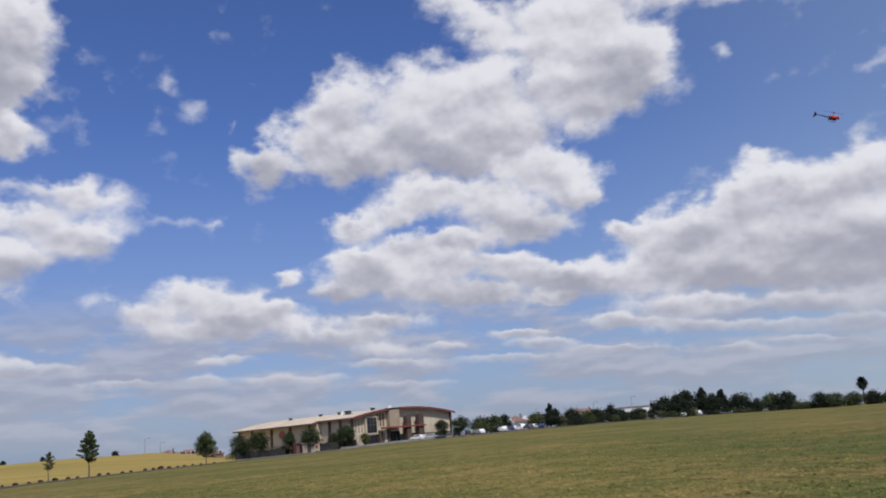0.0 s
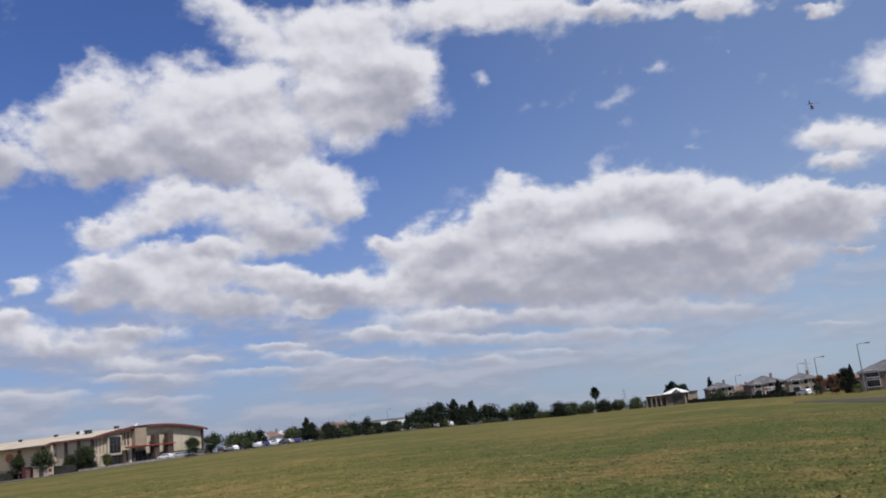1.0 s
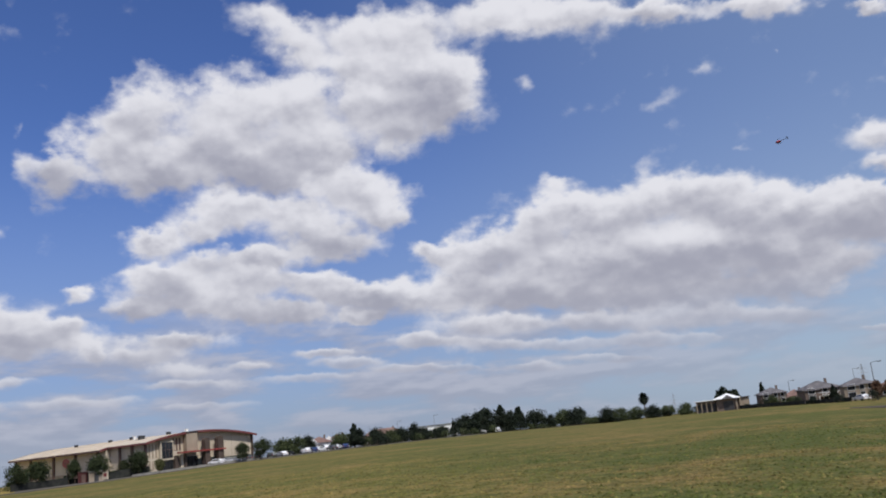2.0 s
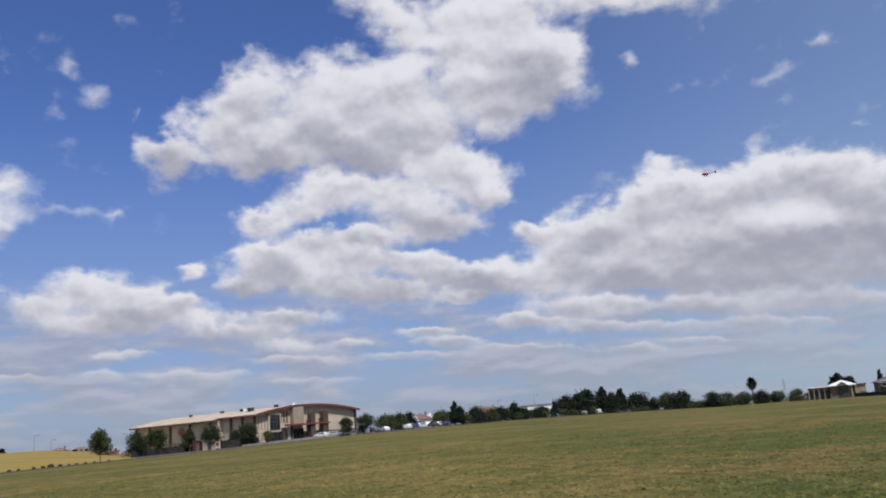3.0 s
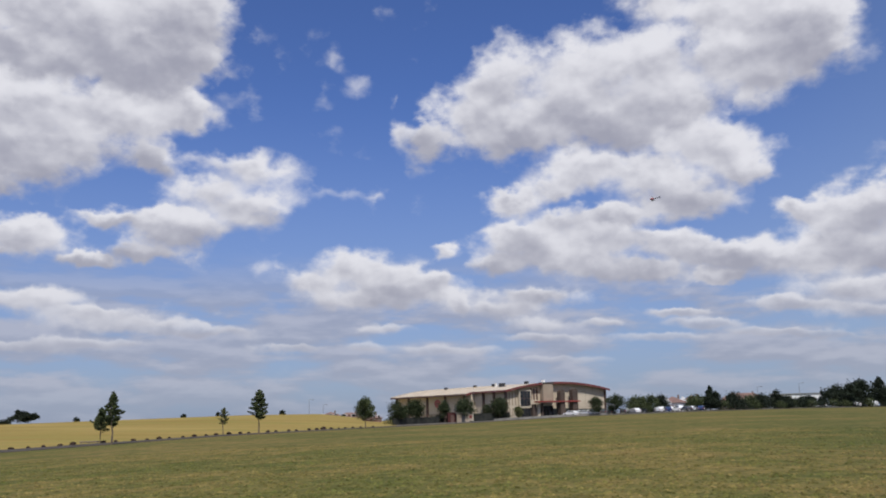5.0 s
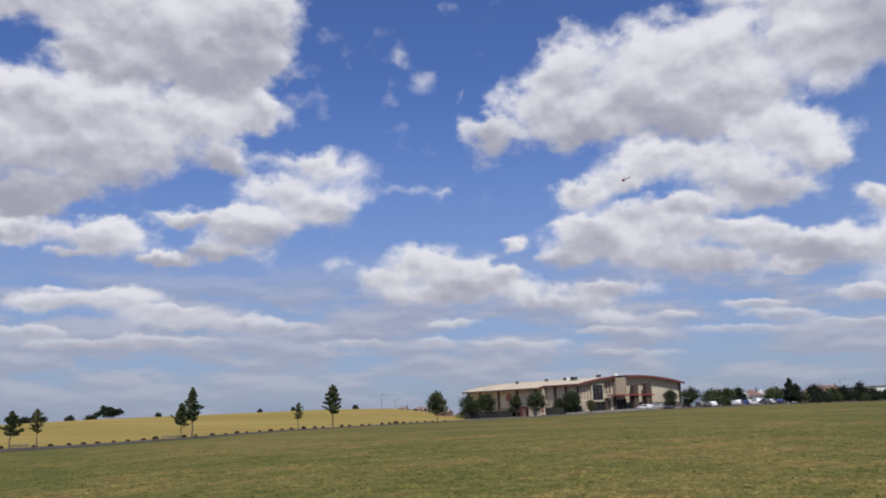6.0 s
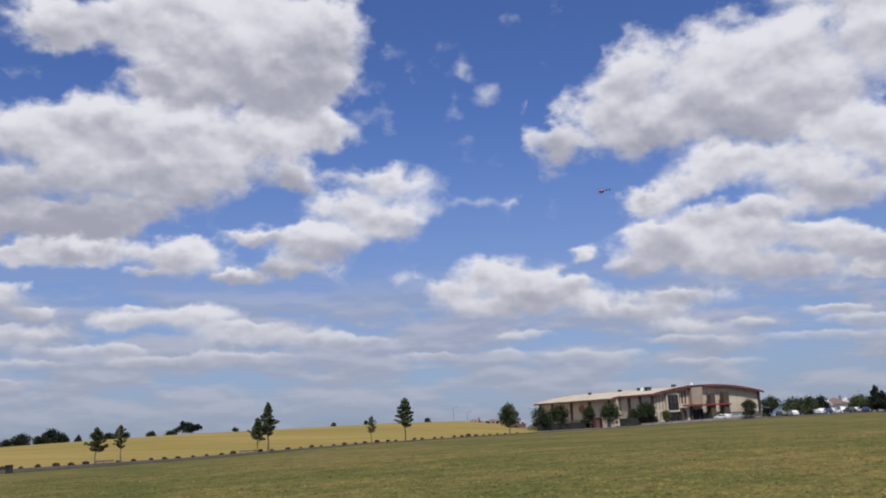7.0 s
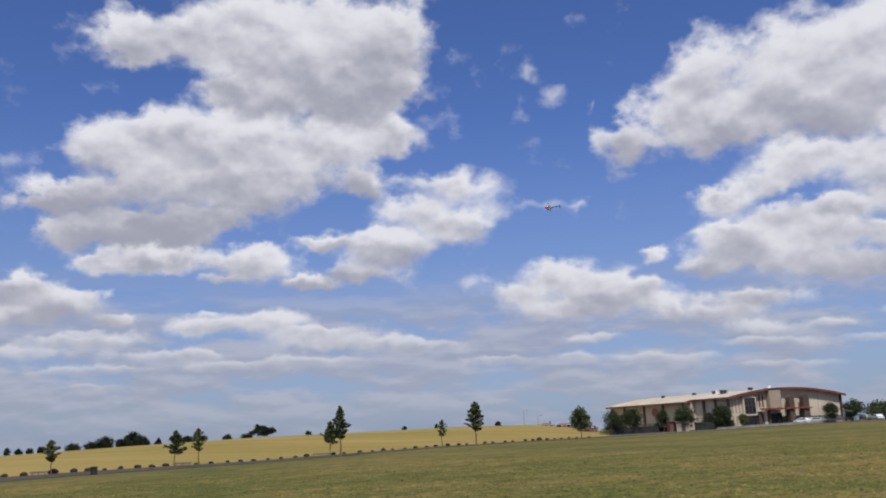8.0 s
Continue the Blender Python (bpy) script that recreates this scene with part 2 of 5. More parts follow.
    def field(lo, hi):
        total, mass, here = (0.0, 0.0, 0.0), 0.0, spot
        for name, rows in CLOUDS.items():
            bottom, top = min(r[1] for r in rows), max(r[1] for r in rows)
            for a, e, w, h, tilt in rows:
                if not lo - 1.9 * w - 2 < a < hi + 1.9 * w + 2:
                    continue
                lift = max(-1.0, min(1.0, (e - (bottom + top) / 2) / 4.5)) * 0.42 - GREYER.get(name, 0.0)      # the feet of a heap are greyer than its head
                if name in ("scraps", "wisps") or w < 1.65 and name in ("right", "left_mid"):
                    lift = 0.78                                                      # thin white wisps
                if name == "lit_tops":
                    lift = 0.32
                place = tree.nodes.new("ShaderNodeMapping")
                place.vector_type = "TEXTURE"
                put(place.inputs[0], here)
                put(place.inputs[1], (a, e, -lift)), put(place.inputs[2], (0, 0, radians(tilt))), put(place.inputs[3], (w, h, 1.0))
                near = vec("DOT_PRODUCT", place.outputs[0], place.outputs[0], out=1)
                weight = math_("POWER", 0.13, near)
                mass = math_("ADD", weight, mass)
                total = vec("MULTIPLY_ADD", place.outputs[0], weight, total)
                here = vec("MULTIPLY_ADD", total, (1e-7, 1e-7, 0.0), spot)      # one lobe after the other keeps the shader's memory small
        rise, head = (math_("DIVIDE", node("SeparateXYZ", total, out=i), math_("ADD", mass, 0.02)) for i in (1, 2))
        body = math_("POWER", mass, 0.57)
        dense = math_("ADD", math_("MINIMUM", body, 1.3), math_("MULTIPLY_ADD", billow, 0.9, math_("MULTIPLY_ADD", head, 0.12, -0.41)))
        cover = ramp(dense, 0.14, math_("MULTIPLY_ADD", head, 0.80, ramp(rise, -0.5, 0.6, 0.92, 0.70)))       # crisp heads, frayed feet
        lit = math_("MULTIPLY_ADD", math_("SUBTRACT", puffs, puffs_sunward), 1.05, math_("MULTIPLY_ADD", rise, 0.50, 0.78))
        lit = math_("ADD", lit, math_("MULTIPLY", math_("SUBTRACT", puff, puff_sunward), 0.28))
        lit = math_("ADD", lit, math_("MULTIPLY", head, 1.1))
        lit = math_("ADD", lit, ramp(body, 0.75, 0.25, 0.0, 0.22))
        lit = math_("SUBTRACT", lit, math_("MULTIPLY", ramp(body, 0.55, 1.7), 0.42))
        far = ramp(el, 0.0, 11.0, 0.55, 0.0)
        tone = mix(ramp(lit, 0.0, 1.13), (*CLOUD_GREY, 1), (*CLOUD_WHITE, 1))
        tone = mix(far, tone, (0.42, 0.44, 0.525, 1))
        return node("Background", mix(math_("MULTIPLY", cover, ramp(el, 1.0, 8.0, 0.3, 0.97)), blue, tone), 1.0)

    left, middle, right = field(-62, SECTORS[0]), field(*SECTORS), field(SECTORS[1], 62)
    # fair-weather clouds go on all round and overhead, outside the bearings above
    drift = ramp(fbm(vec("MULTIPLY", way, (1.0, 1.0, 2.0)), 2.4, 7.0, 0.6), 0.50, 0.60)
    rest = node("Background", mix(drift, blue, (0.62, 0.63, 0.66, 1)), 1.0)

    def switch(bearing, a, b):
        return node("MixShader", math_("GREATER_THAN", az, bearing), a, b)
    front = switch(SECTORS[0], left, switch(SECTORS[1], middle, right))
    aside = math_("MAXIMUM", math_("GREATER_THAN", math_("ABSOLUTE", az), 62.0), math_("GREATER_THAN", el, 40.0))
    out = tree.nodes.new("ShaderNodeOutputWorld")
    put(out.inputs[0], node("MixShader", aside, front, rest))


build_sky()
scene.view_settings.exposure = 0.0

# ---------------------------------------------------------------- materials


def paint(name, build, rough=0.8, metal=0.0, bump=None, gloss=0.5):
    """A material whose colour comes from build(tools, place) with the object's own coordinates."""
    mat = bpy.data.materials.new(name)
    mat.use_nodes = True
    tree = mat.node_tree
    tools = links(tree)
    put, node, math_, vec, ramp, mix, fbm = tools
    shader = tree.nodes["Principled BSDF"]
    place = node("TexCoord", out=3)
    put(shader.inputs["Base Color"], build(tools, place))
    put(shader.inputs["Roughness"], rough), put(shader.inputs["Metallic"], metal), put(shader.inputs["Specular IOR Level"], gloss)
    if bump:
        scale, depth = bump
        n = tree.nodes.new("ShaderNodeBump")
        put(n.inputs["Strength"], 0.6), put(n.inputs["Distance"], depth)
        put(n.inputs["Height"], fbm(place, scale, 5.0))
        put(shader.inputs["Normal"], n.outputs[0])
    return mat


def mottled(a, b, scale, fine=0.25):
    """Two tones, patched at one scale and grained at a finer one."""
    def build(tools, place):
        put, node, math_, vec, ramp, mix, fbm = tools
        base = mix(ramp(fbm(place, scale, 4.0), 0.35, 0.65), (*a, 1), (*b, 1))
        grain = math_("MULTIPLY_ADD", fbm(place, scale * 9, 3.0), fine * 2, 1 - fine)
        return mix(fine, base, vec("MULTIPLY", base, node("CombineXYZ", grain, grain, grain)))
    return build


def turf(tools, place):
    """Mown grass: green and straw patches, clumps and mower lanes, greener towards the houses."""
    put, node, math_, vec, ramp, mix, fbm = tools
    big = fbm(vec("MULTIPLY", place, (0.045, 0.045, 0.1)), 1.0, 3.0, 0.55)
    patch = fbm(vec("MULTIPLY", place, (0.30, 0.22, 0.3)), 1.0, 4.0, 0.62)
    mid = fbm(vec("MULTIPLY", place, (1.5, 1.1, 0.5)), 1.0, 4.0, 0.65)
    fine = fbm(vec("MULTIPLY", place, (7.0, 5.0, 5.0)), 1.0, 4.0, 0.75)
    east = ramp(vec("DOT_PRODUCT", place, (0.90, -0.16, 0.0), out=1), -2.0, 7.0)
    east = math_("MULTIPLY", east, ramp(vec("DOT_PRODUCT", place, (0.0, 1.0, 0.0), out=1), 95.0, 14.0, 0.30, 1.0))
    mown = math_("SINE", math_("MULTIPLY", vec("DOT_PRODUCT", place, (0.80, -0.60, 0.0), out=1), 1.5))
    dry = math_("ADD", math_("MULTIPLY_ADD", big, 0.80, math_("MULTIPLY", patch, 0.75)), math_("MULTIPLY_ADD", mid, 0.35, math_("MULTIPLY", fine, 0.30)))
    dry = math_("SUBTRACT", math_("MULTIPLY_ADD", mown, 0.022, dry), math_("MULTIPLY", east, 0.06))
    lush = mix(east, (0.092, 0.098, 0.027, 1), (0.072, 0.085, 0.025, 1))
    base = mix(ramp(dry, 0.90, 1.40), lush, mix(east, (0.208, 0.150, 0.054, 1), (0.195, 0.130, 0.053, 1)))
    deep = ramp(math_("ADD", fine, mid), 0.62, 1.38, 0.64, 1.34)
    return vec("MULTIPLY", base, node("CombineXYZ", deep, deep, deep))


def straw(tools, place):
    put, node, math_, vec, ramp, mix, fbm = tools
    big = fbm(vec("MULTIPLY", place, (0.012, 0.03, 0.02)), 1.0, 5.0, 0.6)
    fine = fbm(vec("MULTIPLY", place, (0.6, 1.2, 0.6)), 1.0, 4.0, 0.7)
    base = mix(ramp(math_("MULTIPLY_ADD", fine, 0.4, big), 0.5, 0.9), (0.245, 0.178, 0.052, 1), (0.340, 0.248, 0.084, 1))
    green = ramp(fbm(vec("MULTIPLY", place, (0.03, 0.05, 0.05)), 1.0, 4.0, 0.6), 0.44, 0.66, 0.0, 0.65)
    return mix(green, base, (0.225, 0.200, 0.055, 1))


def foliage_paint(name, a, b):
    def build(tools, place):
        put, node, math_, vec, ramp, mix, fbm = tools
        pick = node("NewGeometry", out=8)
        return mix(pick, (*a, 1), (*b, 1))
    return paint(name, build, 0.65, gloss=0.25)


GRASS = paint("mown_grass", turf, 0.95, bump=(3.0, 0.04), gloss=0.05)
STRAW = paint("dry_grass", straw, 0.95, bump=(0.8, 0.12), gloss=0.05)
ASPHALT = paint("asphalt", mottled((0.062, 0.053, 0.046), (0.092, 0.080, 0.070), 0.4), 0.95, bump=(20, 0.01), gloss=0.08)
CREAM = paint("cream_plaster", mottled((0.46, 0.39, 0.295), (0.53, 0.455, 0.35), 0.25, 0.12), 0.85, bump=(3, 0.01))
TAN = paint("tan_plaster", mottled((0.28, 0.222, 0.165), (0.34, 0.275, 0.205), 0.25, 0.15), 0.85, bump=(3, 0.01))
SHEET = paint("pale_roof_sheet", mottled((0.52, 0.435, 0.325), (0.59, 0.50, 0.38), 0.15, 0.1), 0.6)
RED = paint("dark_red_trim", mottled((0.125, 0.034, 0.032), (0.165, 0.046, 0.042), 0.5, 0.15), 0.55)
BRIGHT_RED = paint("red_enamel", mottled((0.24, 0.036, 0.030), (0.29, 0.05, 0.042), 2.0, 0.1), 0.4)
COLUMN = paint("brown_column", mottled((0.062, 0.043, 0.033), (0.088, 0.062, 0.047), 0.5, 0.2), 0.8)
KERBSTONE = paint("weathered_concrete", mottled((0.19, 0.18, 0.16), (0.26, 0.245, 0.22), 0.6, 0.25), 0.9)
FENCE = paint("charcoal_fence", mottled((0.026, 0.028, 0.026), (0.044, 0.045, 0.040), 1.0, 0.25), 0.95, gloss=0.1)
MAROON = paint("dull_maroon_board", mottled((0.055, 0.018, 0.018), (0.080, 0.028, 0.026), 0.8, 0.2), 0.8, gloss=0.2)
BROWN = paint("brown_cladding", mottled((0.085, 0.050, 0.040), (0.12, 0.07, 0.055), 0.5, 0.2), 0.7)
DARK_GLASS = paint("tinted_glass", mottled((0.012, 0.014, 0.016), (0.02, 0.022, 0.025), 0.3, 0.1), 0.08)
DARK = paint("charcoal_metal", mottled((0.03, 0.03, 0.033), (0.05, 0.05, 0.052), 1.0, 0.2), 0.6)
GREYGREEN = paint("grey_green_band", mottled((0.16, 0.17, 0.14), (0.21, 0.22, 0.18), 0.3, 0.2), 0.8)
CONCRETE = paint("pale_concrete", mottled((0.40, 0.38, 0.34), (0.50, 0.47, 0.42), 0.6, 0.2), 0.9, bump=(6, 0.01))
WHITE = paint("white_paint", mottled((0.74, 0.74, 0.73), (0.80, 0.80, 0.79), 1.0, 0.08), 0.5)
BARK = paint("bark", mottled((0.10, 0.075, 0.055), (0.16, 0.12, 0.09), 4.0, 0.3), 0.9, bump=(12, 0.03))
STONE = paint("brown_boulder", mottled((0.020, 0.013, 0.010), (0.052, 0.034, 0.025), 1.6, 0.4), 0.95, bump=(5, 0.06), gloss=0.15)
TIMBER = paint("weathered_timber", mottled((0.14, 0.11, 0.085), (0.21, 0.17, 0.13), 2.0, 0.3), 0.9)
STEEL = paint("galvanised_steel", mottled((0.36, 0.37, 0.38), (0.44, 0.45, 0.46), 2.0, 0.15), 0.45, 0.7)
LEAF = foliage_paint("leaves", (0.028, 0.042, 0.016), (0.088, 0.106, 0.042))
LEAF_OLIVE = foliage_paint("olive_leaves", (0.055, 0.068, 0.022), (0.150, 0.145, 0.060))
LEAF_HALL = foliage_paint("deep_green_leaves", (0.016, 0.026, 0.010), (0.048, 0.062, 0.022))
LAMP_GREY = paint("grey_lamp_paint", mottled((0.13, 0.135, 0.14), (0.18, 0.185, 0.19), 2.0, 0.1), 0.5)
LEAF_DARK = foliage_paint("dark_conifer_leaves", (0.007, 0.013, 0.007), (0.024, 0.034, 0.017))

# ---------------------------------------------------------------- building blocks


def part(name, bm, material, parent=None, label=""):
    """Links a bmesh as one mesh object under a thing or a part."""
    data = bpy.data.meshes.new(name)
    bm.to_mesh(data)
    bm.free()
    for m in material if isinstance(material, (list, tuple)) else [material]:
        data.materials.append(m)
    ob = new(name, data)
    ob.parent = parent
    return tagged(ob, label)


def thing(name, m, label, category, group="", kind=""):
    ob = new(name)
    ob.empty_display_size = 0.3
    ob.matrix_basis = m
    return tagged(ob, label, category, group, kind)


def box(bm, x0, y0, z0, x1, y1, z1, bevel=0.0, m=None):
    made = bmesh.ops.create_cube(bm, size=1.0, matrix=Matrix.Translation(((x0 + x1) / 2, (y0 + y1) / 2, (z0 + z1) / 2)) @ Matrix.Diagonal((x1 - x0, y1 - y0, z1 - z0, 1)))
    verts = made["verts"]
    if bevel:
        edges = {e for v in verts for e in v.link_edges}
        verts = list({v for f in bmesh.ops.bevel(bm, geom=list(edges), offset=bevel, segments=2, affect="EDGES")["faces"] for v in f.verts} | {v for v in verts if v.is_valid})
    if m is not None:
        bmesh.ops.transform(bm, matrix=m, verts=verts)
    return bm


def boxed(*args, **kw):
    return box(bmesh.new(), *args, **kw)


def tube(bm, points, radii, sides=8):
    """A round limb through points, with a radius at each."""
    rings = []
    for i, (p, r) in enumerate(zip(points, radii)):
        p = Vector(p)
        way = (Vector(points[min(i + 1, len(points) - 1)]) - Vector(points[max(i - 1, 0)])).normalized()
        q = way.to_track_quat("Z", "Y")
        rings.append([bm.verts.new(p + q @ Vector((r * math.cos(k * 2 * math.pi / sides), r * math.sin(k * 2 * math.pi / sides), 0))) for k in range(sides)])
    for a, b in zip(rings, rings[1:]):
        for k in range(sides):
            bm.faces.new((a[k], a[(k + 1) % sides], b[(k + 1) % sides], b[k]))
    bm.faces.new(rings[0][::-1]), bm.faces.new(rings[-1])
    return bm


# ---------------------------------------------------------------- the lie of the land
# bearing, distance to the far edge of the mown field, elevation at which that edge is seen
EDGE = ((-60, 88, -2.35), (-50, 97, -2.02), (-44, 106, -1.86), (-36, 121, -1.70), (-31, 133, -1.49), (-24, 156, -1.18), (-15, 190, -0.93),
        (-9.5, 212, -0.79), (-7.5, 220, -0.74), (-1, 238, -0.50), (6, 250, -0.36), (13, 275, -0.29), (18.5, 295, -0.33),
        (24, 305, -0.42), (29.5, 280, -0.41), (33, 255, -0.43), (38, 215, -0.66), (43, 165, -0.90), (60, 140, -1.1))
# bearing, elevation at which the brow of the dry hill is seen
BROW = ((-62, -0.90), (-50, -0.62), (-44, -0.38), (-36.4, -0.13), (-28, 0.0), (-22.4, 0.09), (-17.6, 0.05), (-15.4, -0.22), (-13.5, -0.50), (-11, -0.66))
ROAD_WIDTH = 9.5


def between(table, a, column):
    return float(np.interp(a, [r[0] for r in table], [r[column] for r in table]))


def edge(a):
    """Distance and height of the mown field's far edge at a bearing."""
    fold = max(-60.0, min(60.0, a))
    r, e = between(EDGE, fold, 1), between(EDGE, fold, 2)
    return r, EYE + r * math.tan(radians(e))


def land(a, r):
    """Height of the ground at a bearing and distance."""
    far, z = edge(a)
    if r <= far:
        return z * (r / far) ** 1.15
    if a > -11 or r < far + ROAD_WIDTH:
        return z - max(0.0, r - far - 90) * 0.012
    a = max(a, -60.0)
    brow = far + 170
    top = max(z, EYE + brow * math.tan(radians(between(BROW, a, 1))))
    s = min(1.0, (r - far - ROAD_WIDTH) / (brow - far - ROAD_WIDTH))
    s = s * s * (3 - 2 * s) * 0.35 + s * 0.65
    return z + (top - z) * s - max(0.0, r - brow) * 0.022


def at(a, r, up=0.0):
    return Vector((r * math.sin(radians(a)), r * math.cos(radians(a)), land(a, r) + up))


def stand(a, r, turn=0.0, up=0.0, lean=0.0):
    """A pose on the ground at a bearing and distance; at turn 0 a thing's front (-y) faces the camera."""
    return Matrix.Translation(at(a, r, up)) @ pose(0, 0, 0, 0, lean, turn - a)


def build_ground():
    bearings = list(np.arange(-62, 62.01, 0.5)) + list(np.arange(66, 297, 4.0))
    inner = (0.004, 0.02, 0.05, 0.08, 0.11, 0.15, 0.2, 0.26, 0.33, 0.42, 0.52, 0.63, 0.75, 0.87, 1.0)
    outer = (ROAD_WIDTH, 20, 40, 65, 90, 115, 140, 155, 170, 185, 230, 330, 600, 1200, 2400, 4200)
    bm = bmesh.new()
    hub = bm.verts.new((0, 0, 0))
    columns = []
    for b in bearings:
        a = b if b <= 180 else b - 360
        far, _ = edge(a)
        columns.append([bm.verts.new(at(a, far * s)) for s in inner] + [bm.verts.new(at(a, far + d)) for d in outer])
    for i, col in enumerate(columns):
        nxt = columns[(i + 1) % len(columns)]
        a = bearings[i] if bearings[i] <= 180 else bearings[i] - 360
        bm.faces.new((hub, col[0], nxt[0]))
        for k in range(len(col) - 1):
            face = bm.faces.new((col[k], col[k + 1], nxt[k + 1], nxt[k]))
            face.smooth = True
            face.material_index = 1 if k >= len(inner) and -62 <= a < -11 else 0
    bmesh.ops.recalc_face_normals(bm, faces=bm.faces)
    if bm.faces[0].normal.z < 0:
        bmesh.ops.reverse_faces(bm, faces=bm.faces)
    tagged(part("ground", bm, [GRASS, STRAW]), "mown green park grass with straw patches and dry hill", "ground", kind="structure")


def strip(name, a0, a1, d0, d1, lift, material, label, category, step=0.5):
    """A ribbon of ground along the field's edge, d0 to d1 metres past it."""
    bm = bmesh.new()
    rows = []
    for a in np.arange(a0, a1 + 0.01, step):
        far, _ = edge(a)
        rows.append([bm.verts.new(at(a, far + d, h)) for d, h in ((d0, 0), (d0, lift), (d1, lift), (d1, 0))])
    for p, q in zip(rows, rows[1:]):
        for k in range(3):
            bm.faces.new((p[k], p[k + 1], q[k + 1], q[k]))
    bmesh.ops.recalc_face_normals(bm, faces=bm.faces)
    return tagged(part(name, bm, material), label, category, kind="structure")


build_ground()
strip("road", -62, 16, -5.0, ROAD_WIDTH, 0.05, ASPHALT, "grey asphalt park road along the mown field", "road")

# ---------------------------------------------------------------- the sports hall
# in its own space: x along the arched front, y along its depth; the front faces -y
HALL = Matrix.Translation((*at(-5.45, 240).xy, 0.0)) @ pose(0, 0, 0, 0, 0, 40)
SPAN, DEPTH, WING = 34.6, 63.0, 16.0        # the low wing begins 16 m back and stands further out


def vault(x):
    return 7.12 + 1.90 * (1 - (2 * x / SPAN - 1) ** 2)


def shell(x0, x1, y0, y1, lift, thick, n=24):
    """A curved slab that follows the vault."""
    bm = bmesh.new()
    rows = []
    for i in range(n + 1):
        x = x0 + (x1 - x0) * i / n
        rows.append([bm.verts.new((x, y, vault(x) + lift + h)) for y, h in ((y0, 0), (y0, thick), (y1, thick), (y1, 0))])
    for p, q in zip(rows, rows[1:]):
        for k in range(4):
            bm.faces.new((p[k], p[(k + 1) % 4], q[(k + 1) % 4], q[k]))
    bm.faces.new(rows[0]), bm.faces.new(rows[-1][::-1])
    bmesh.ops.recalc_face_normals(bm, faces=bm.faces)
    return bm


def arched_wall(x0, x1, y0, y1, z0, n=16):
    """A wall whose top follows the vault."""
    bm = bmesh.new()
    rows = []
    for i in range(n + 1):
        x = x0 + (x1 - x0) * i / n
        rows.append([bm.verts.new((x, y, z)) for y, z in ((y0, z0), (y0, vault(x)), (y1, vault(x)), (y1, z0))])
    for p, q in zip(rows, rows[1:]):
        for k in range(4):
            bm.faces.new((p[k], p[(k + 1) % 4], q[(k + 1) % 4], q[k]))
    bm.faces.new(rows[0]), bm.faces.new(rows[-1][::-1])
    bmesh.ops.recalc_face_normals(bm, faces=bm.faces)
    return bm


def rounded_slab(x0, x1, y0, y1, z0, z1):
    """An upright slab with a half-round head."""
    bm = bmesh.new()
    r, c = (x1 - x0) / 2, (x0 + x1) / 2
    outline = [(x0, z0), (x1, z0)] + [(c + r * math.cos(k * math.pi / 8), z1 - r + r * math.sin(k * math.pi / 8)) for k in range(9)]
    front = [bm.verts.new((x, y0, z)) for x, z in outline]
    back = [bm.verts.new((x, y1, z)) for x, z in outline]
    bm.faces.new(front), bm.faces.new(back[::-1])
    for i in range(len(front)):
        j = (i + 1) % len(front)
        bm.faces.new((front[i], back[i], back[j], front[j]))
    bmesh.ops.recalc_face_normals(bm, faces=bm.faces)
    return bm


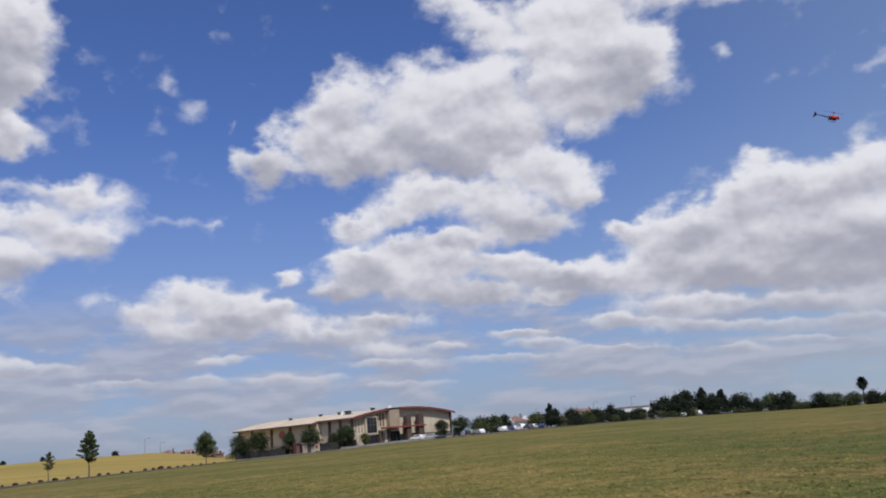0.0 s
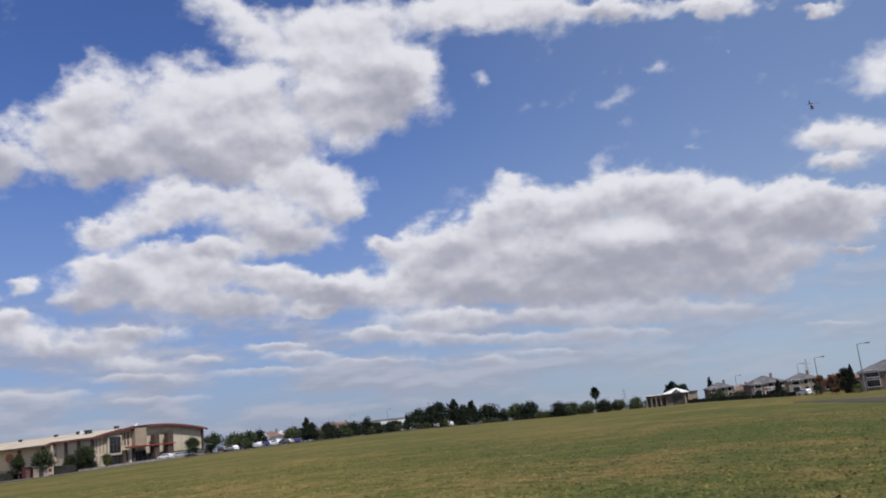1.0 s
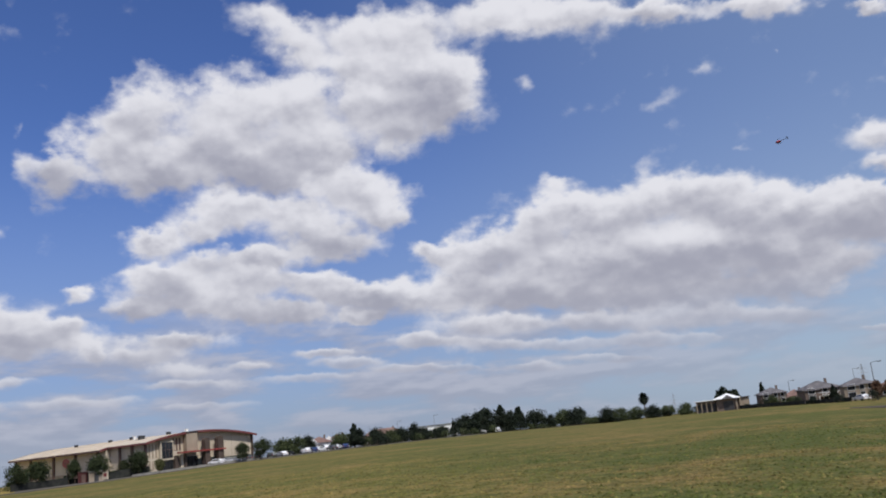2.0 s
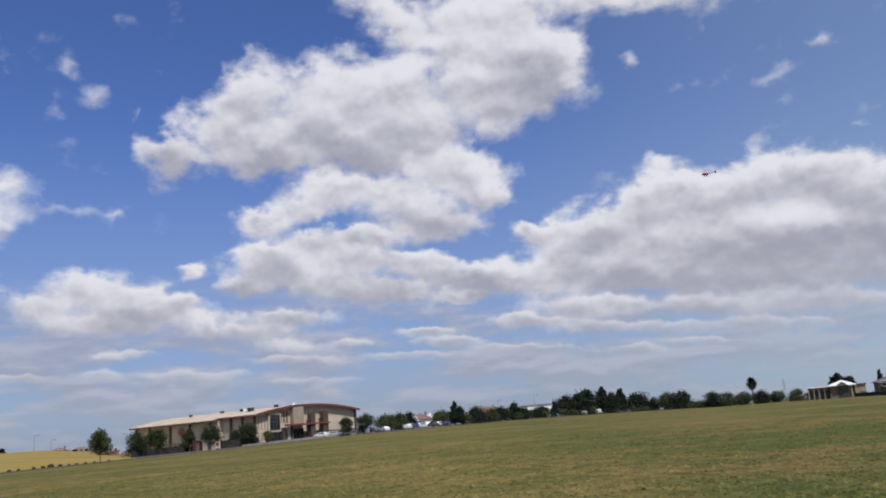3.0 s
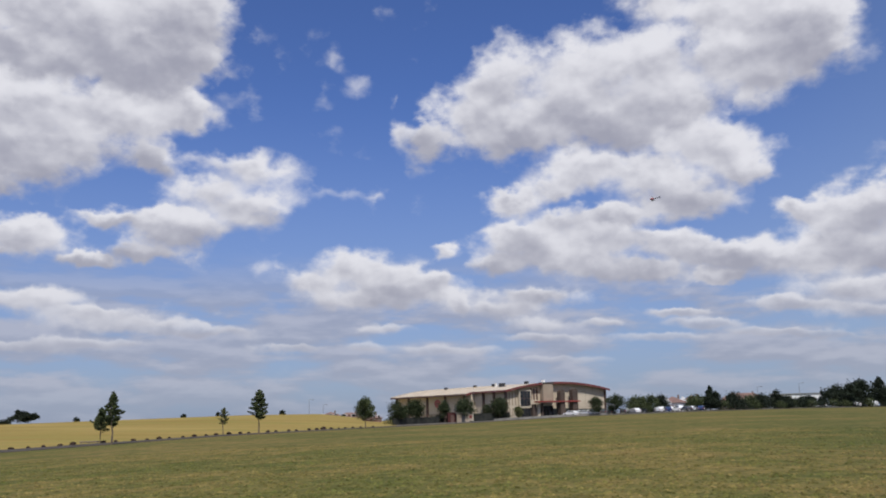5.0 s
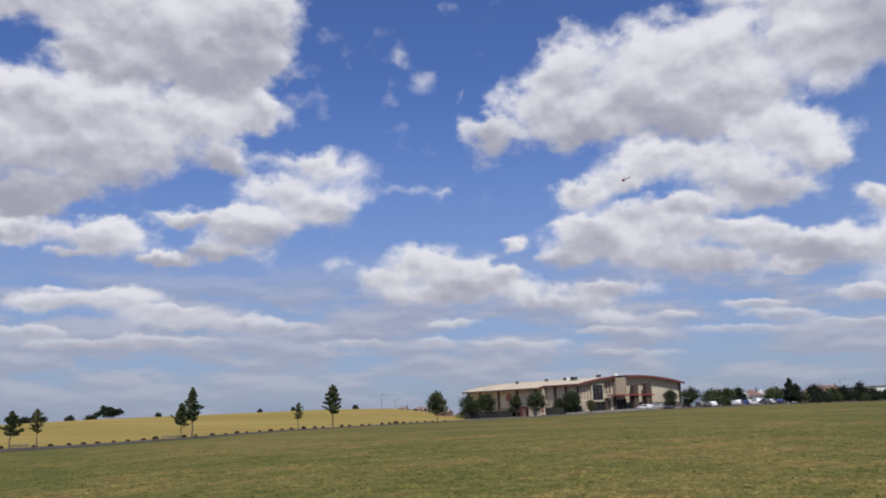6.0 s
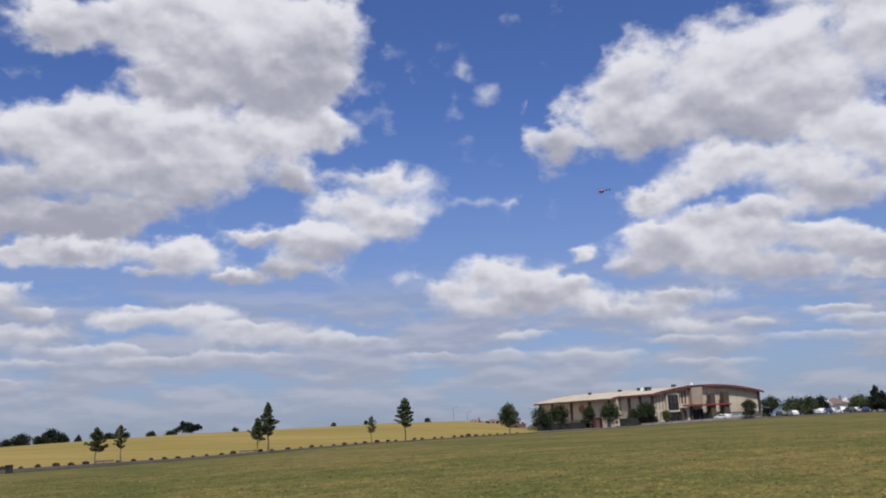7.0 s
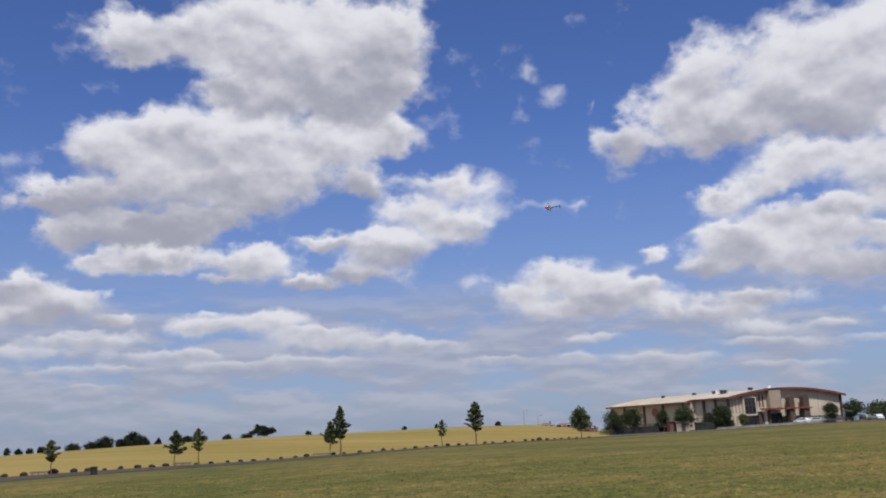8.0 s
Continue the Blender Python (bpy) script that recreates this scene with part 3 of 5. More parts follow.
def build_hall():
    hall = thing("sports_hall", HALL, "cream sports hall with pale vaulted roof and red trim", "building")
    low = -1.6
    # walls
    part("front_wall", arched_wall(0, SPAN, 0, 0.5, low), CREAM, hall)
    part("side_wall", boxed(0, 0.5, low, 0.4, WING, 7.1), CREAM, hall)
    part("side_wall", boxed(SPAN - 0.4, 0.5, low, SPAN, DEPTH - 0.4, 7.1), CREAM, hall)
    part("wing_wall", boxed(-1.3, WING, low, -0.9, DEPTH - 0.4, 6.5), CREAM, hall)
    part("wing_wall", boxed(-0.9, WING, low, 0.0, WING + 0.4, 6.6), CREAM, hall)
    part("back_wall", arched_wall(-0.9, SPAN, DEPTH - 0.4, DEPTH, low), CREAM, hall)
    roof = part("roof", shell(-1.0, SPAN + 1.0, -1.5, WING, 0.02, 0.22), SHEET, hall, "pale curved sheet roof")
    wing = part("wing_roof", shell(-3.0, SPAN + 1.0, WING, DEPTH + 0.8, 0.02, 0.22), SHEET, hall, "pale curved sheet roof")
    part("fascia", shell(-1.1, SPAN + 1.1, -1.6, -1.5, -0.28, 0.58), RED, roof, "dark red arched fascia")
    part("eave_trim", boxed(-1.15, -1.5, vault(-1.0) - 0.25, -1.0, WING, vault(-1.0) + 0.26), RED, roof, "dark red eave trim")
    part("eave_trim", boxed(-3.15, WING, vault(-3.0) - 0.28, -3.0, DEPTH + 0.8, vault(-3.0) + 0.24), BROWN, wing, "dark brown eave trim")
    part("fascia", shell(-3.1, -1.0, WING - 0.1, WING, -0.28, 0.56, 6), RED, wing, "dark red sloping fascia")
    part("fascia", shell(-3.1, SPAN + 1.1, DEPTH + 0.8, DEPTH + 0.9, -0.28, 0.56), BROWN, wing)
    # roof seams
    for i in range(14):
        y = WING + 3 + i * 3.5
        part("roof_seam", shell(-3.0, SPAN * 0.5, y, y + 0.12, 0.25, 0.07, 12), SHEET, wing)
    # pilasters of the side
    for y in (0.1, 5.9, 11.4):
        part("pilaster", boxed(-0.35, y - 0.45, low, 0.0, y + 0.55, 7.0, 0.04), BROWN, hall, "brown pilaster")
    for y in (19.6, 30.6, 41.7, 54.0, 62.4):
        part("pilaster", boxed(-1.7, y - 0.5, low, -1.3, y + 0.5, 6.4, 0.04), BROWN, hall, "brown pilaster")
    # ledge and darker foot of the side
    part("plinth", boxed(-1.42, WING + 0.1, low, -1.303, DEPTH - 1.6, 1.1), TAN, hall, "tan rendered foot of the wall")
    # the round red emblem, a plain disc
    bm = bmesh.new()
    bmesh.ops.create_cone(bm, cap_ends=True, segments=28, radius1=1.25, radius2=1.2, depth=0.16, matrix=Matrix.Translation((-1.38, 35.4, 4.2)) @ Matrix.Diagonal((1, 1.5, 1, 1)) @ pose(0, 0, 0, 0, 90, 0))
    emblem = part("emblem", bm, BRIGHT_RED, hall, "round red emblem")
    part("bar", boxed(-1.50, 34.8, 4.0, -1.464, 36.0, 4.3), BROWN, emblem)
    # front: tall slots beside the corner
    for x in (0.7, 1.7, 2.7):
        part("slot_window", boxed(x, -0.12, 3.0, x + 0.38, -0.004, 6.6), TAN, hall, "tall narrow tan slot")
        part("slot_window", boxed(x, -0.12, 0.2, x + 0.38, -0.004, 2.3), TAN, hall, "tall narrow tan slot")
    window = part("bay_window", boxed(3.6, -0.9, 2.2, 7.7, -0.004, 7.1, 0.05), CREAM, hall, "cream framed bay window")
    part("pane", boxed(4.0, -0.96, 2.7, 7.3, -0.904, 6.8), DARK_GLASS, window, "dark tinted pane")
    for x in (5.05, 6.15):
        part("mullion", boxed(x, -1.0, 2.7, x + 0.08, -0.962, 6.8), BROWN, window)
    part("mullion", boxed(4.0, -1.02, 4.8, 7.3, -1.002, 4.9), BROWN, window)
    shop = part("shopfront", boxed(3.5, -0.5, low, 7.6, -0.004, 1.9), DARK, hall, "dark glazed ground floor front")
    for k in range(4):
        part("pane", boxed(3.7 + k * 0.98, -0.56, -0.1, 4.55 + k * 0.98, -0.504, 1.7), DARK_GLASS, shop)
    part("pier", boxed(7.8, -1.2, low, 9.1, -0.004, 3.2, 0.05), COLUMN, hall, "brown pier")
    part("pier", boxed(9.5, -1.2, low, 10.5, -0.004, 3.4, 0.05), CREAM, hall, "cream pier")
    for x in (8.0, 9.0, 10.0):
        part("slot_window", boxed(x, -0.14, 4.4, x + 0.45, -0.004, 7.7), BROWN, hall, "tall narrow brown slot")
    block = part("entrance_block", boxed(11.3, -1.6, 4.0, 14.9, -0.004, 8.85, 0.05), TAN, hall, "tan projecting entrance block")
    part("flashing", boxed(11.1, -1.75, 8.85, 15.1, -0.004, 9.15), DARK, block, "dark flashing")
    part("entrance_door", boxed(11.4, -0.7, low, 15.2, -0.004, 2.7), DARK_GLASS, hall, "dark glass entrance doors")
    for k in range(4):
        part("door_post", boxed(11.35 + k * 1.25, -0.82, low, 11.47 + k * 1.25, -0.704, 2.7), DARK, hall)
    part("side_pier", boxed(10.6, -1.5, low, 11.3, -0.004, 4.0), COLUMN, hall, "brown pier")
    canopy = part("canopy", boxed(8.0, -3.4, 3.62, 23.0, -1.62, 3.98, 0.06), BRIGHT_RED, hall, "thin red entrance canopy")
    part("soffit", boxed(8.2, -3.2, 3.52, 16.0, -1.7, 3.62), CREAM, canopy)
    part("pillar", rounded_slab(16.3, 17.9, -2.9, -1.3, low, 7.1), COLUMN, hall, "brown pillar with a rounded head")
    part("pillar", rounded_slab(20.7, 22.5, -2.9, -1.3, low, 7.4), COLUMN, hall, "brown pillar with a rounded head")
    part("wall_band", boxed(15.3, -0.12, low, 24.8, -0.004, 1.9), GREYGREEN, hall, "grey green lower wall band")
    part("wall_band", boxed(24.8, -0.12, low, SPAN, -0.004, 1.5), GREYGREEN, hall, "grey green lower wall band")
    part("ledge", boxed(24.8, -0.25, 1.5, SPAN, -0.004, 1.62), DARK, hall)
    part("corner_post", boxed(SPAN, -0.6, low, SPAN + 0.45, 0.3, 7.2), BROWN, hall, "brown corner post")
    for k in range(1, 4):
        part("wall_joint", boxed(24.8 + k * 2.8, -0.03, 1.62, 24.86 + k * 2.8, -0.004, 8.3 - k * 0.25), TAN, hall)
    # plant on the roof
    for x, y, w, h, mat in ((9, 30, 1.4, 0.9, DARK), (8, 18, 1.6, 1.0, DARK), (7.5, 13, 2.2, 1.2, DARK), (10.5, 5, 1.5, 1.0, DARK),
                            (14.5, 2.5, 1.2, 1.1, WHITE), (8, 46, 1.3, 0.9, DARK), (7.0, 15.4, 0.9, 1.6, WHITE)):
        z = vault(x)
        w, h = w * 0.62, h * 0.55
        unit = part("roof_vent", boxed(x - w / 2, y - w / 2, z + 0.1, x + w / 2, y + w / 2, z + 0.3 + h, 0.05), mat, roof if y < WING else wing, "boxy roof vent")
        part("cap", boxed(x - w * 0.62, y - w * 0.62, z + 0.3 + h, x + w * 0.62, y + w * 0.62, z + 0.4 + h), mat, unit)
    part("skylight", shell(5.0, 6.4, 9.0, 12.0, 0.24, 0.10, 3), DARK_GLASS, roof)


build_hall()


# ---------------------------------------------------------------- trees


def crown(rng, kind, w, z0, z1, leaves, leaf):
    """Leaf clumps heaped in lobes, so that the outline is uneven and has gaps."""
    verts, faces = [], []
    tall = z1 - z0
    lobes = []
    count = {"cone": 38, "tiers": 0, "round": 40, "dome": 16, "sparse": 0}[kind]
    for i in range(count):
        h = rng.random()
        if kind == "cone":
            h = h ** 1.2
            reach = w * 0.62 * (0.12 + (1 - h) ** 0.85 * min(1, 0.6 + 1.8 * h))
            size = w * rng.uniform(0.09, 0.16) * (1.15 - 0.6 * h)
        elif kind == "dome":
            h = 0.35 + 0.65 * h
            reach = w / 2 * math.sqrt(max(0.05, 1 - ((h - 0.4) / 0.75) ** 2))
            size = w * rng.uniform(0.09, 0.15)
        else:
            reach = w / 2 * math.sqrt(max(0.05, 1 - (2 * h - 0.95) ** 2))
            size = w * rng.uniform(0.13, 0.22)
        turn, d = rng.uniform(0, 6.283), reach * math.sqrt(rng.uniform(0.1, 1)) * 0.85
        lobes.append((d * math.cos(turn), d * math.sin(turn), z0 + h * tall * 0.94, size))
    if kind == "cone":
        for k in range(5):
            lobes.append((rng.uniform(-.05, .05) * w, rng.uniform(-.05, .05) * w, z0 + tall * (0.75 + 0.06 * k), w * (0.13 - 0.02 * k)))
    if kind in ("tiers", "sparse"):
        # tiers of rising twigs with leaves along their outer part, so that sky shows between them
        lobes = []
        for i in range(46 if kind == "tiers" else 30):
            h = (i + rng.random()) / (46 if kind == "tiers" else 30)
            reach = w * (0.07 + 0.56 * (1 - h) ** 0.95 * min(1, 0.50 + 2.6 * h) if kind == "tiers" else 0.06 + 0.40 * math.sin(math.pi * min(1, 0.2 + 0.8 * h)) ** 0.8) * rng.uniform(0.55, 1.25)
            turn, lift = i * 2.4 + rng.uniform(-.5, .5), rng.uniform(0.1, 0.6)
            for f in (0.3, 0.55, 0.8, 1.0):
                lobes.append((reach * f * math.cos(turn), reach * f * math.sin(turn), min(z1, z0 + h * tall * 0.95 + reach * f * lift), w * rng.uniform(0.055, 0.105) * (1.25 - 0.4 * f)))
        lobes += [(rng.uniform(-.03, .03) * w, rng.uniform(-.03, .03) * w, z0 + tall * (0.80 + 0.05 * k), w * 0.06) for k in range(5)]
    for i in range(leaves):
        x, y, z, s = lobes[i % len(lobes)]
        way = Vector((rng.gauss(0, 1), rng.gauss(0, 1), rng.gauss(0, 0.8))).normalized()
        c = Vector((x, y, z)) + way * s * rng.uniform(0.35, 1.0 + 0.5 * rng.random() ** 4)
        if i % 3 == 0 and kind not in ("tiers", "sparse"):          # loose leaves between two lobes
            x2, y2, z2, _ = lobes[rng.randrange(len(lobes))]
            c = c.lerp(Vector((x2, y2, z2)) + way * s * 0.6, rng.uniform(0.1, 0.5))
        q = Vector((rng.gauss(0, 1), rng.gauss(0, 1), rng.gauss(0, 1) + 0.4)).normalized().to_track_quat("Z", "Y")
        l = leaf * rng.uniform(0.6, 1.3)
        n = len(verts)
        for a, b, e in ((-1, -.55, 0), (0.1, -.75, .18), (1, 0, 0), (0.1, .75, -.18), (-.9, .5, .1)):
            verts.append(c + q @ Vector((a * l, b * l, e * l)))
        faces += [(n, n + 1, n + 2, n + 3), (n, n + 3, n + 4)]
    data = bpy.data.meshes.new("crown")
    data.from_pydata(verts, [], faces)
    return data


def tree(seed, m, height, width, kind, leaf_mat, label, category="tree", clear=0.22, leaves=900, lean=0.0, group="", fine=0.016):
    rng = random.Random(seed)
    t = thing("tree" if category == "tree" else category, m, label, category, group)
    top = height * (0.9 if kind in ("cone", "tiers", "sparse") else 0.72)
    r = max(0.04, height * 0.016)
    bm = bmesh.new()
    stem = [(rng.uniform(-1, 1) * r * 1.2 * k + lean * k / 4, rng.uniform(-1, 1) * r * 1.2 * k, top * k / 4 - (0.15 if k == 0 else 0)) for k in range(5)]
    tube(bm, stem, [r * 1.35, r, r * 0.8, r * 0.55, r * 0.25], 7)
    for k in range(7):
        h = rng.uniform(clear + 0.05, 0.75)
        a, d = k * 2.4 + rng.uniform(-.4, .4), width * rng.uniform(0.22, 0.38) * (1.1 - 0.6 * h)
        i = min(3, int(h * height / top * 4))
        p = Vector(stem[i]).lerp(Vector(stem[i + 1]), min(1, h * height / top * 4 - i))
        out = p + Vector((d * math.cos(a), d * math.sin(a), d * 0.75))
        tube(bm, [p, p.lerp(out, 0.5) + Vector((0, 0, -d * 0.08)), out], [r * 0.45, r * 0.3, r * 0.12], 5)
    part("trunk", bm, BARK, t)
    data = crown(rng, kind, width, height * clear, height, leaves, max(0.08, fine * (width + height)))
    data.materials.append(leaf_mat)
    ob = new("crown", data)
    ob.parent = t
    ob.location.x = lean * 0.6
    return t


def tip(a, r, e):
    """Height of a thing whose tip is seen at elevation e."""
    return EYE + r * math.tan(radians(e)) - land(a, r)


def wide(r, degrees):
    return r * radians(degrees)


# young park trees along the road: bearing, metres past the field's edge, elevation of the tip, width in degrees, crown, lean
for seed, (a, d, e, w, kind, mat, lean, label) in enumerate((
        (-47.39, 8.0, 0.15, 0.95, "sparse", LEAF_OLIVE, -0.35, "young leaning olive-green park tree with thin crown"),
        (-40.50, 8.0, 0.45, 1.15, "tiers", LEAF, 0.2, "young dense dark green park tree beside the road"),
        (-39.02, 8.2, 0.57, 0.85, "sparse", LEAF_OLIVE, -0.35, "young leaning olive-green park tree with sparse crown"),
        (-30.88, 8.0, 0.71, 1.05, "tiers", LEAF, 0.0, "young green park tree beside a taller one"),
        (-30.25, -5.9, 1.65, 1.10, "tiers", LEAF, 0.0, "tall slender dark green park tree beside the road"),
        (-23.66, 8.5, 0.57, 0.60, "sparse", LEAF_OLIVE, 0.0, "small olive-green sapling beyond the road"),
        (-21.47, -5.9, 1.62, 1.25, "tiers", LEAF, 0.0, "tall pointed dark green park tree beside the road"),
        (-14.68, -5.9, 1.00, 1.38, "round", LEAF, 0.0, "rounded dark green park tree beside the road"))):
    r = edge(a)[0] + d
    tree(40 + seed, stand(a, r), tip(a, r, e), wide(r, w), kind, mat, label, leaves=5200 if kind != "sparse" else 3000, fine=0.0115, lean=lean, clear=0.35 if kind != "sparse" else 0.38, group="young trees along the road")

# round trees before the hall
for seed, (a, r, e, w, mat, label) in enumerate((
        (-12.61, 224, 0.74, 1.25, LEAF_HALL, "bushy dark green tree beside the hall"),
        (-11.43, 228, 0.91, 1.22, LEAF_HALL, "round green tree before the hall's cream wall"),
        (-9.51, 234, 0.73, 0.80, LEAF_HALL, "narrow dark green tree before the hall"),
        (-8.16, 232, 0.86, 1.28, LEAF_HALL, "round green tree before the hall's cream wall"),
        (-5.93, 234, 0.84, 1.18, LEAF_HALL, "round dark green tree at the hall's corner"),
        (-6.75, 236, 0.45, 0.70, LEAF_HALL, "small dark green tree near the hall's corner"),
        (-4.71, 228, 0.31, 0.52, LEAF_OLIVE, "small green sapling before the hall's front"),
        (0.26, 246, 0.72, 0.84, LEAF_HALL, "clipped round dark tree before the hall's front"),
        (1.48, 252, 0.83, 1.15, LEAF_HALL, "round dark green tree beside the car park"))):
    tree(70 + seed, stand(a, r), tip(a, r, e - 0.06), wide(r, w * 1.2), "round", mat, label, leaves=4600, clear=0.27, fine=0.0115, group="trees before the hall")

# the belt of trees beyond the field
BELT = ((2.78, 0.57, 1.5, "r"), (3.65, 0.68, 1.0, "r"), (4.34, 0.68, 0.85, "d"), (6.47, 0.63, 1.2, "r"), (7.36, 1.21, 0.95, "c"),
        (7.65, 0.85, 0.8, "d"), (8.81, 0.63, 1.3, "d"), (9.71, 0.47, 1.2, "r"), (10.44, 0.53, 1.3, "d"), (11.25, 0.84, 0.7, "d"), (11.73, 0.40, 1.1, "d"),
        (12.65, 0.28, 1.0, "d"), (13.02, 0.38, 1.0, "d"), (13.83, 0.75, 0.55, "c"), (14.68, 0.92, 1.6, "d"), (15.41, 1.02, 1.3, "d"),
        (15.97, 1.25, 1.35, "d"), (16.93, 1.40, 1.3, "c"), (17.5, 0.95, 1.2, "d"), (18.12, 1.17, 1.2, "c"), (19.22, 0.73, 1.5, "d"))
BELT_RIGHT = ((20.11, 0.45, 0.7, "d"), (20.96, 0.61, 1.2, "r"), (21.80, 0.63, 1.35, "d"), (22.79, 0.0, 1.1, "r"), (23.71, 0.43, 1.1, "d"),
              (24.62, 0.40, 0.9, "r"), (25.54, 0.37, 1.0, "r"), (26.62, 0.29, 1.0, "d"), (27.52, 0.27, 0.8, "r"), (28.61, 0.26, 0.9, "r"),
              (31.18, 1.04, 1.45, "dome"), (33.33, 1.07, 0.55, "c"), (40.45, 0.50, 0.9, "rust"), (41.08, 0.72, 0.8, "d"), (41.44, 0.90, 0.5, "c"),
              (39.67, 0.45, 0.7, "rust"), (33.82, 0.10, 0.8, "r"), (35.00, -0.03, 0.8, "r"), (37.30, 0.46, 0.55, "c"), (44.2, 0.6, 1.0, "d"))
LEAF_RUST = foliage_paint("russet_leaves", (0.10, 0.055, 0.035), (0.17, 0.10, 0.06))
KINDS = {"r": ("round", LEAF, "rounded green tree in the belt beyond the field"), "d": ("round", LEAF_DARK, "broad dark green tree in the belt beyond the field"),
         "c": ("cone", LEAF_DARK, "pointed dark conifer rising above the tree belt"), "dome": ("dome", LEAF_DARK, "flat-topped dark pine behind the pavilion"),
         "rust": ("round", LEAF_RUST, "russet-brown leafy tree beside the houses")}
for seed, (a, e, w, k) in enumerate(BELT + BELT_RIGHT):
    kind, mat, label = KINDS[k]
    r = edge(a)[0] + (10 if w < 1.2 else 16) + (seed * 7 % 5) + (45 if k == "dome" else 0) + (50 if abs(a - 33.33) < 0.01 else 0)
    tree(120 + seed, stand(a, r), tip(a, r, e), wide(r, w * (1.3 if k in "rd" else 1.1)), kind, mat, label, leaves=3600, fine=0.015, clear=0.03 if k in "rd" else 0.15, group="tree belt")

# low scrub between the trees of the belt
rng = random.Random(21)
scrub = []
a = 8.2
while a < 29.5:
    m = stand(a, edge(a)[0] + rng.uniform(7, 12), rng.uniform(0, 360)) @ Matrix.Diagonal((1, 1, rng.uniform(0.65, 1.0) * (1.0 if a < 19 else 0.75), 1))
    if len(scrub) < 3:
        scrub.append(tree(400 + len(scrub), m, 3.2, 4.2, "round", LEAF_DARK if scrub else LEAF, "low dark scrub between the trees of the belt", "shrub", 0.0, 900, group="scrub in the tree belt"))
    else:
        copy_thing(scrub[rng.randrange(3)], m)
    a += rng.uniform(0.45, 0.8)
for a, low in ((32.3, 0.7), (32.9, 0.6), (33.4, 0.75), (34.5, 0.5), (35.2, 0.65), (36.1, 0.55), (37.6, 0.6), (39.4, 0.7), (41.7, 0.6), (29.9, 0.6), (29.2, 0.7)):
    m = stand(a, edge(a)[0] + 4 + 3 * low, 70 * a) @ Matrix.Diagonal((0.8, 0.8, low, 1))
    copy_thing(scrub[int(a * 10) % 3], m)
# dark planting at the foot of the hall's side, standing in for hedge and shadow
for k, a in enumerate((-13.1, -12.0, -10.8, -10.3, -9.9, -8.9, -7.5, -7.1, -6.4, -5.5)):
    copy_thing(scrub[k % 3], stand(a, 236 + (k * 5 % 4), 50 * k) @ Matrix.Diagonal((0.95, 0.8, 0.62 + 0.1 * (k % 3), 1)))

# the round-headed palm
a, r = 26.14, 330
h = tip(a, r, 1.24)
palm = thing("palm_tree", stand(a, r), "tall palm with a round dark crown", "tree")
part("trunk", tube(bmesh.new(), [(0, 0, -0.2), (0.1, 0, h * 0.4), (0.05, 0, h * 0.8)], [0.42, 0.3, 0.28], 9), BARK, palm)
rng = random.Random(9)
bm = bmesh.new()
for k in range(420):
    way = Vector((rng.gauss(0, 1), rng.gauss(0, 1), rng.gauss(0.15, 1))).normalized()
    side = way.cross(Vector((0, 0, 1))).normalized() * 0.26
    base = Vector((0.05, 0, h * 0.78))
    reach = 2.55 * rng.uniform(0.8, 1.05)
    mid, end = base + way * reach * 0.6 + Vector((0, 0, 0.15)), base + way * reach - Vector((0, 0, 0.25))
    vs = [bm.verts.new(p) for p in (base + side * .4, mid + side, end, mid - side, base - side * .4)]
    bm.faces.new(vs)
part("crown", bm, LEAF_DARK, palm, "round head of dark fronds")

# trees along the brow of the dry hill: bearing, tip, width
for seed, (a, e, w, kind) in enumerate((
        (-49.84, -0.41, 0.40, "round"), (-49.25, -0.37, 0.46, "round"), (-48.65, -0.36, 0.40, "round"), (-48.05, -0.16, 0.35, "round"),
        (-46.37, -0.22, 0.90, "round"), (-45.34, -0.10, 0.75, "round"), (-44.54, 0.14, 1.15, "round"), (-43.58, 0.08, 0.85, "round"),
        (-42.84, 0.39, 1.35, "round"), (-42.28, 0.10, 0.65, "round"), (-41.46, 0.09, 0.45, "cone"), (-39.8, 0.02, 0.9, "round"), (-39.0, 0.0, 0.9, "round"),
        (-35.31, 0.60, 1.25, "dome"), (-34.78, 0.44, 0.90, "dome"), (-36.18, 0.10, 0.75, "round"), (-32.28, 0.10, 0.42, "round"), (-26.10, 0.19, 0.35, "round"),
        (-37.33, -0.10, 0.55, "round"), (-24.0, 0.16, 0.3, "round"), (-20.0, 0.17, 0.4, "round"))):
    r = edge(a)[0] + 190 + (seed * 13 % 7) * 4
    tree(220 + seed, stand(a, r), max(2.2, tip(a, r, e)), wide(r, w * 1.15), kind, LEAF_DARK,
         "spreading dark pine on the hill's brow" if kind == "dome" else "dark green tree on the dry hill's brow", leaves=3200, fine=0.018, clear=0.10 if kind == "dome" else 0.02, group="trees on the hill")

# ---------------------------------------------------------------- boulders, log rails and a bin along the road


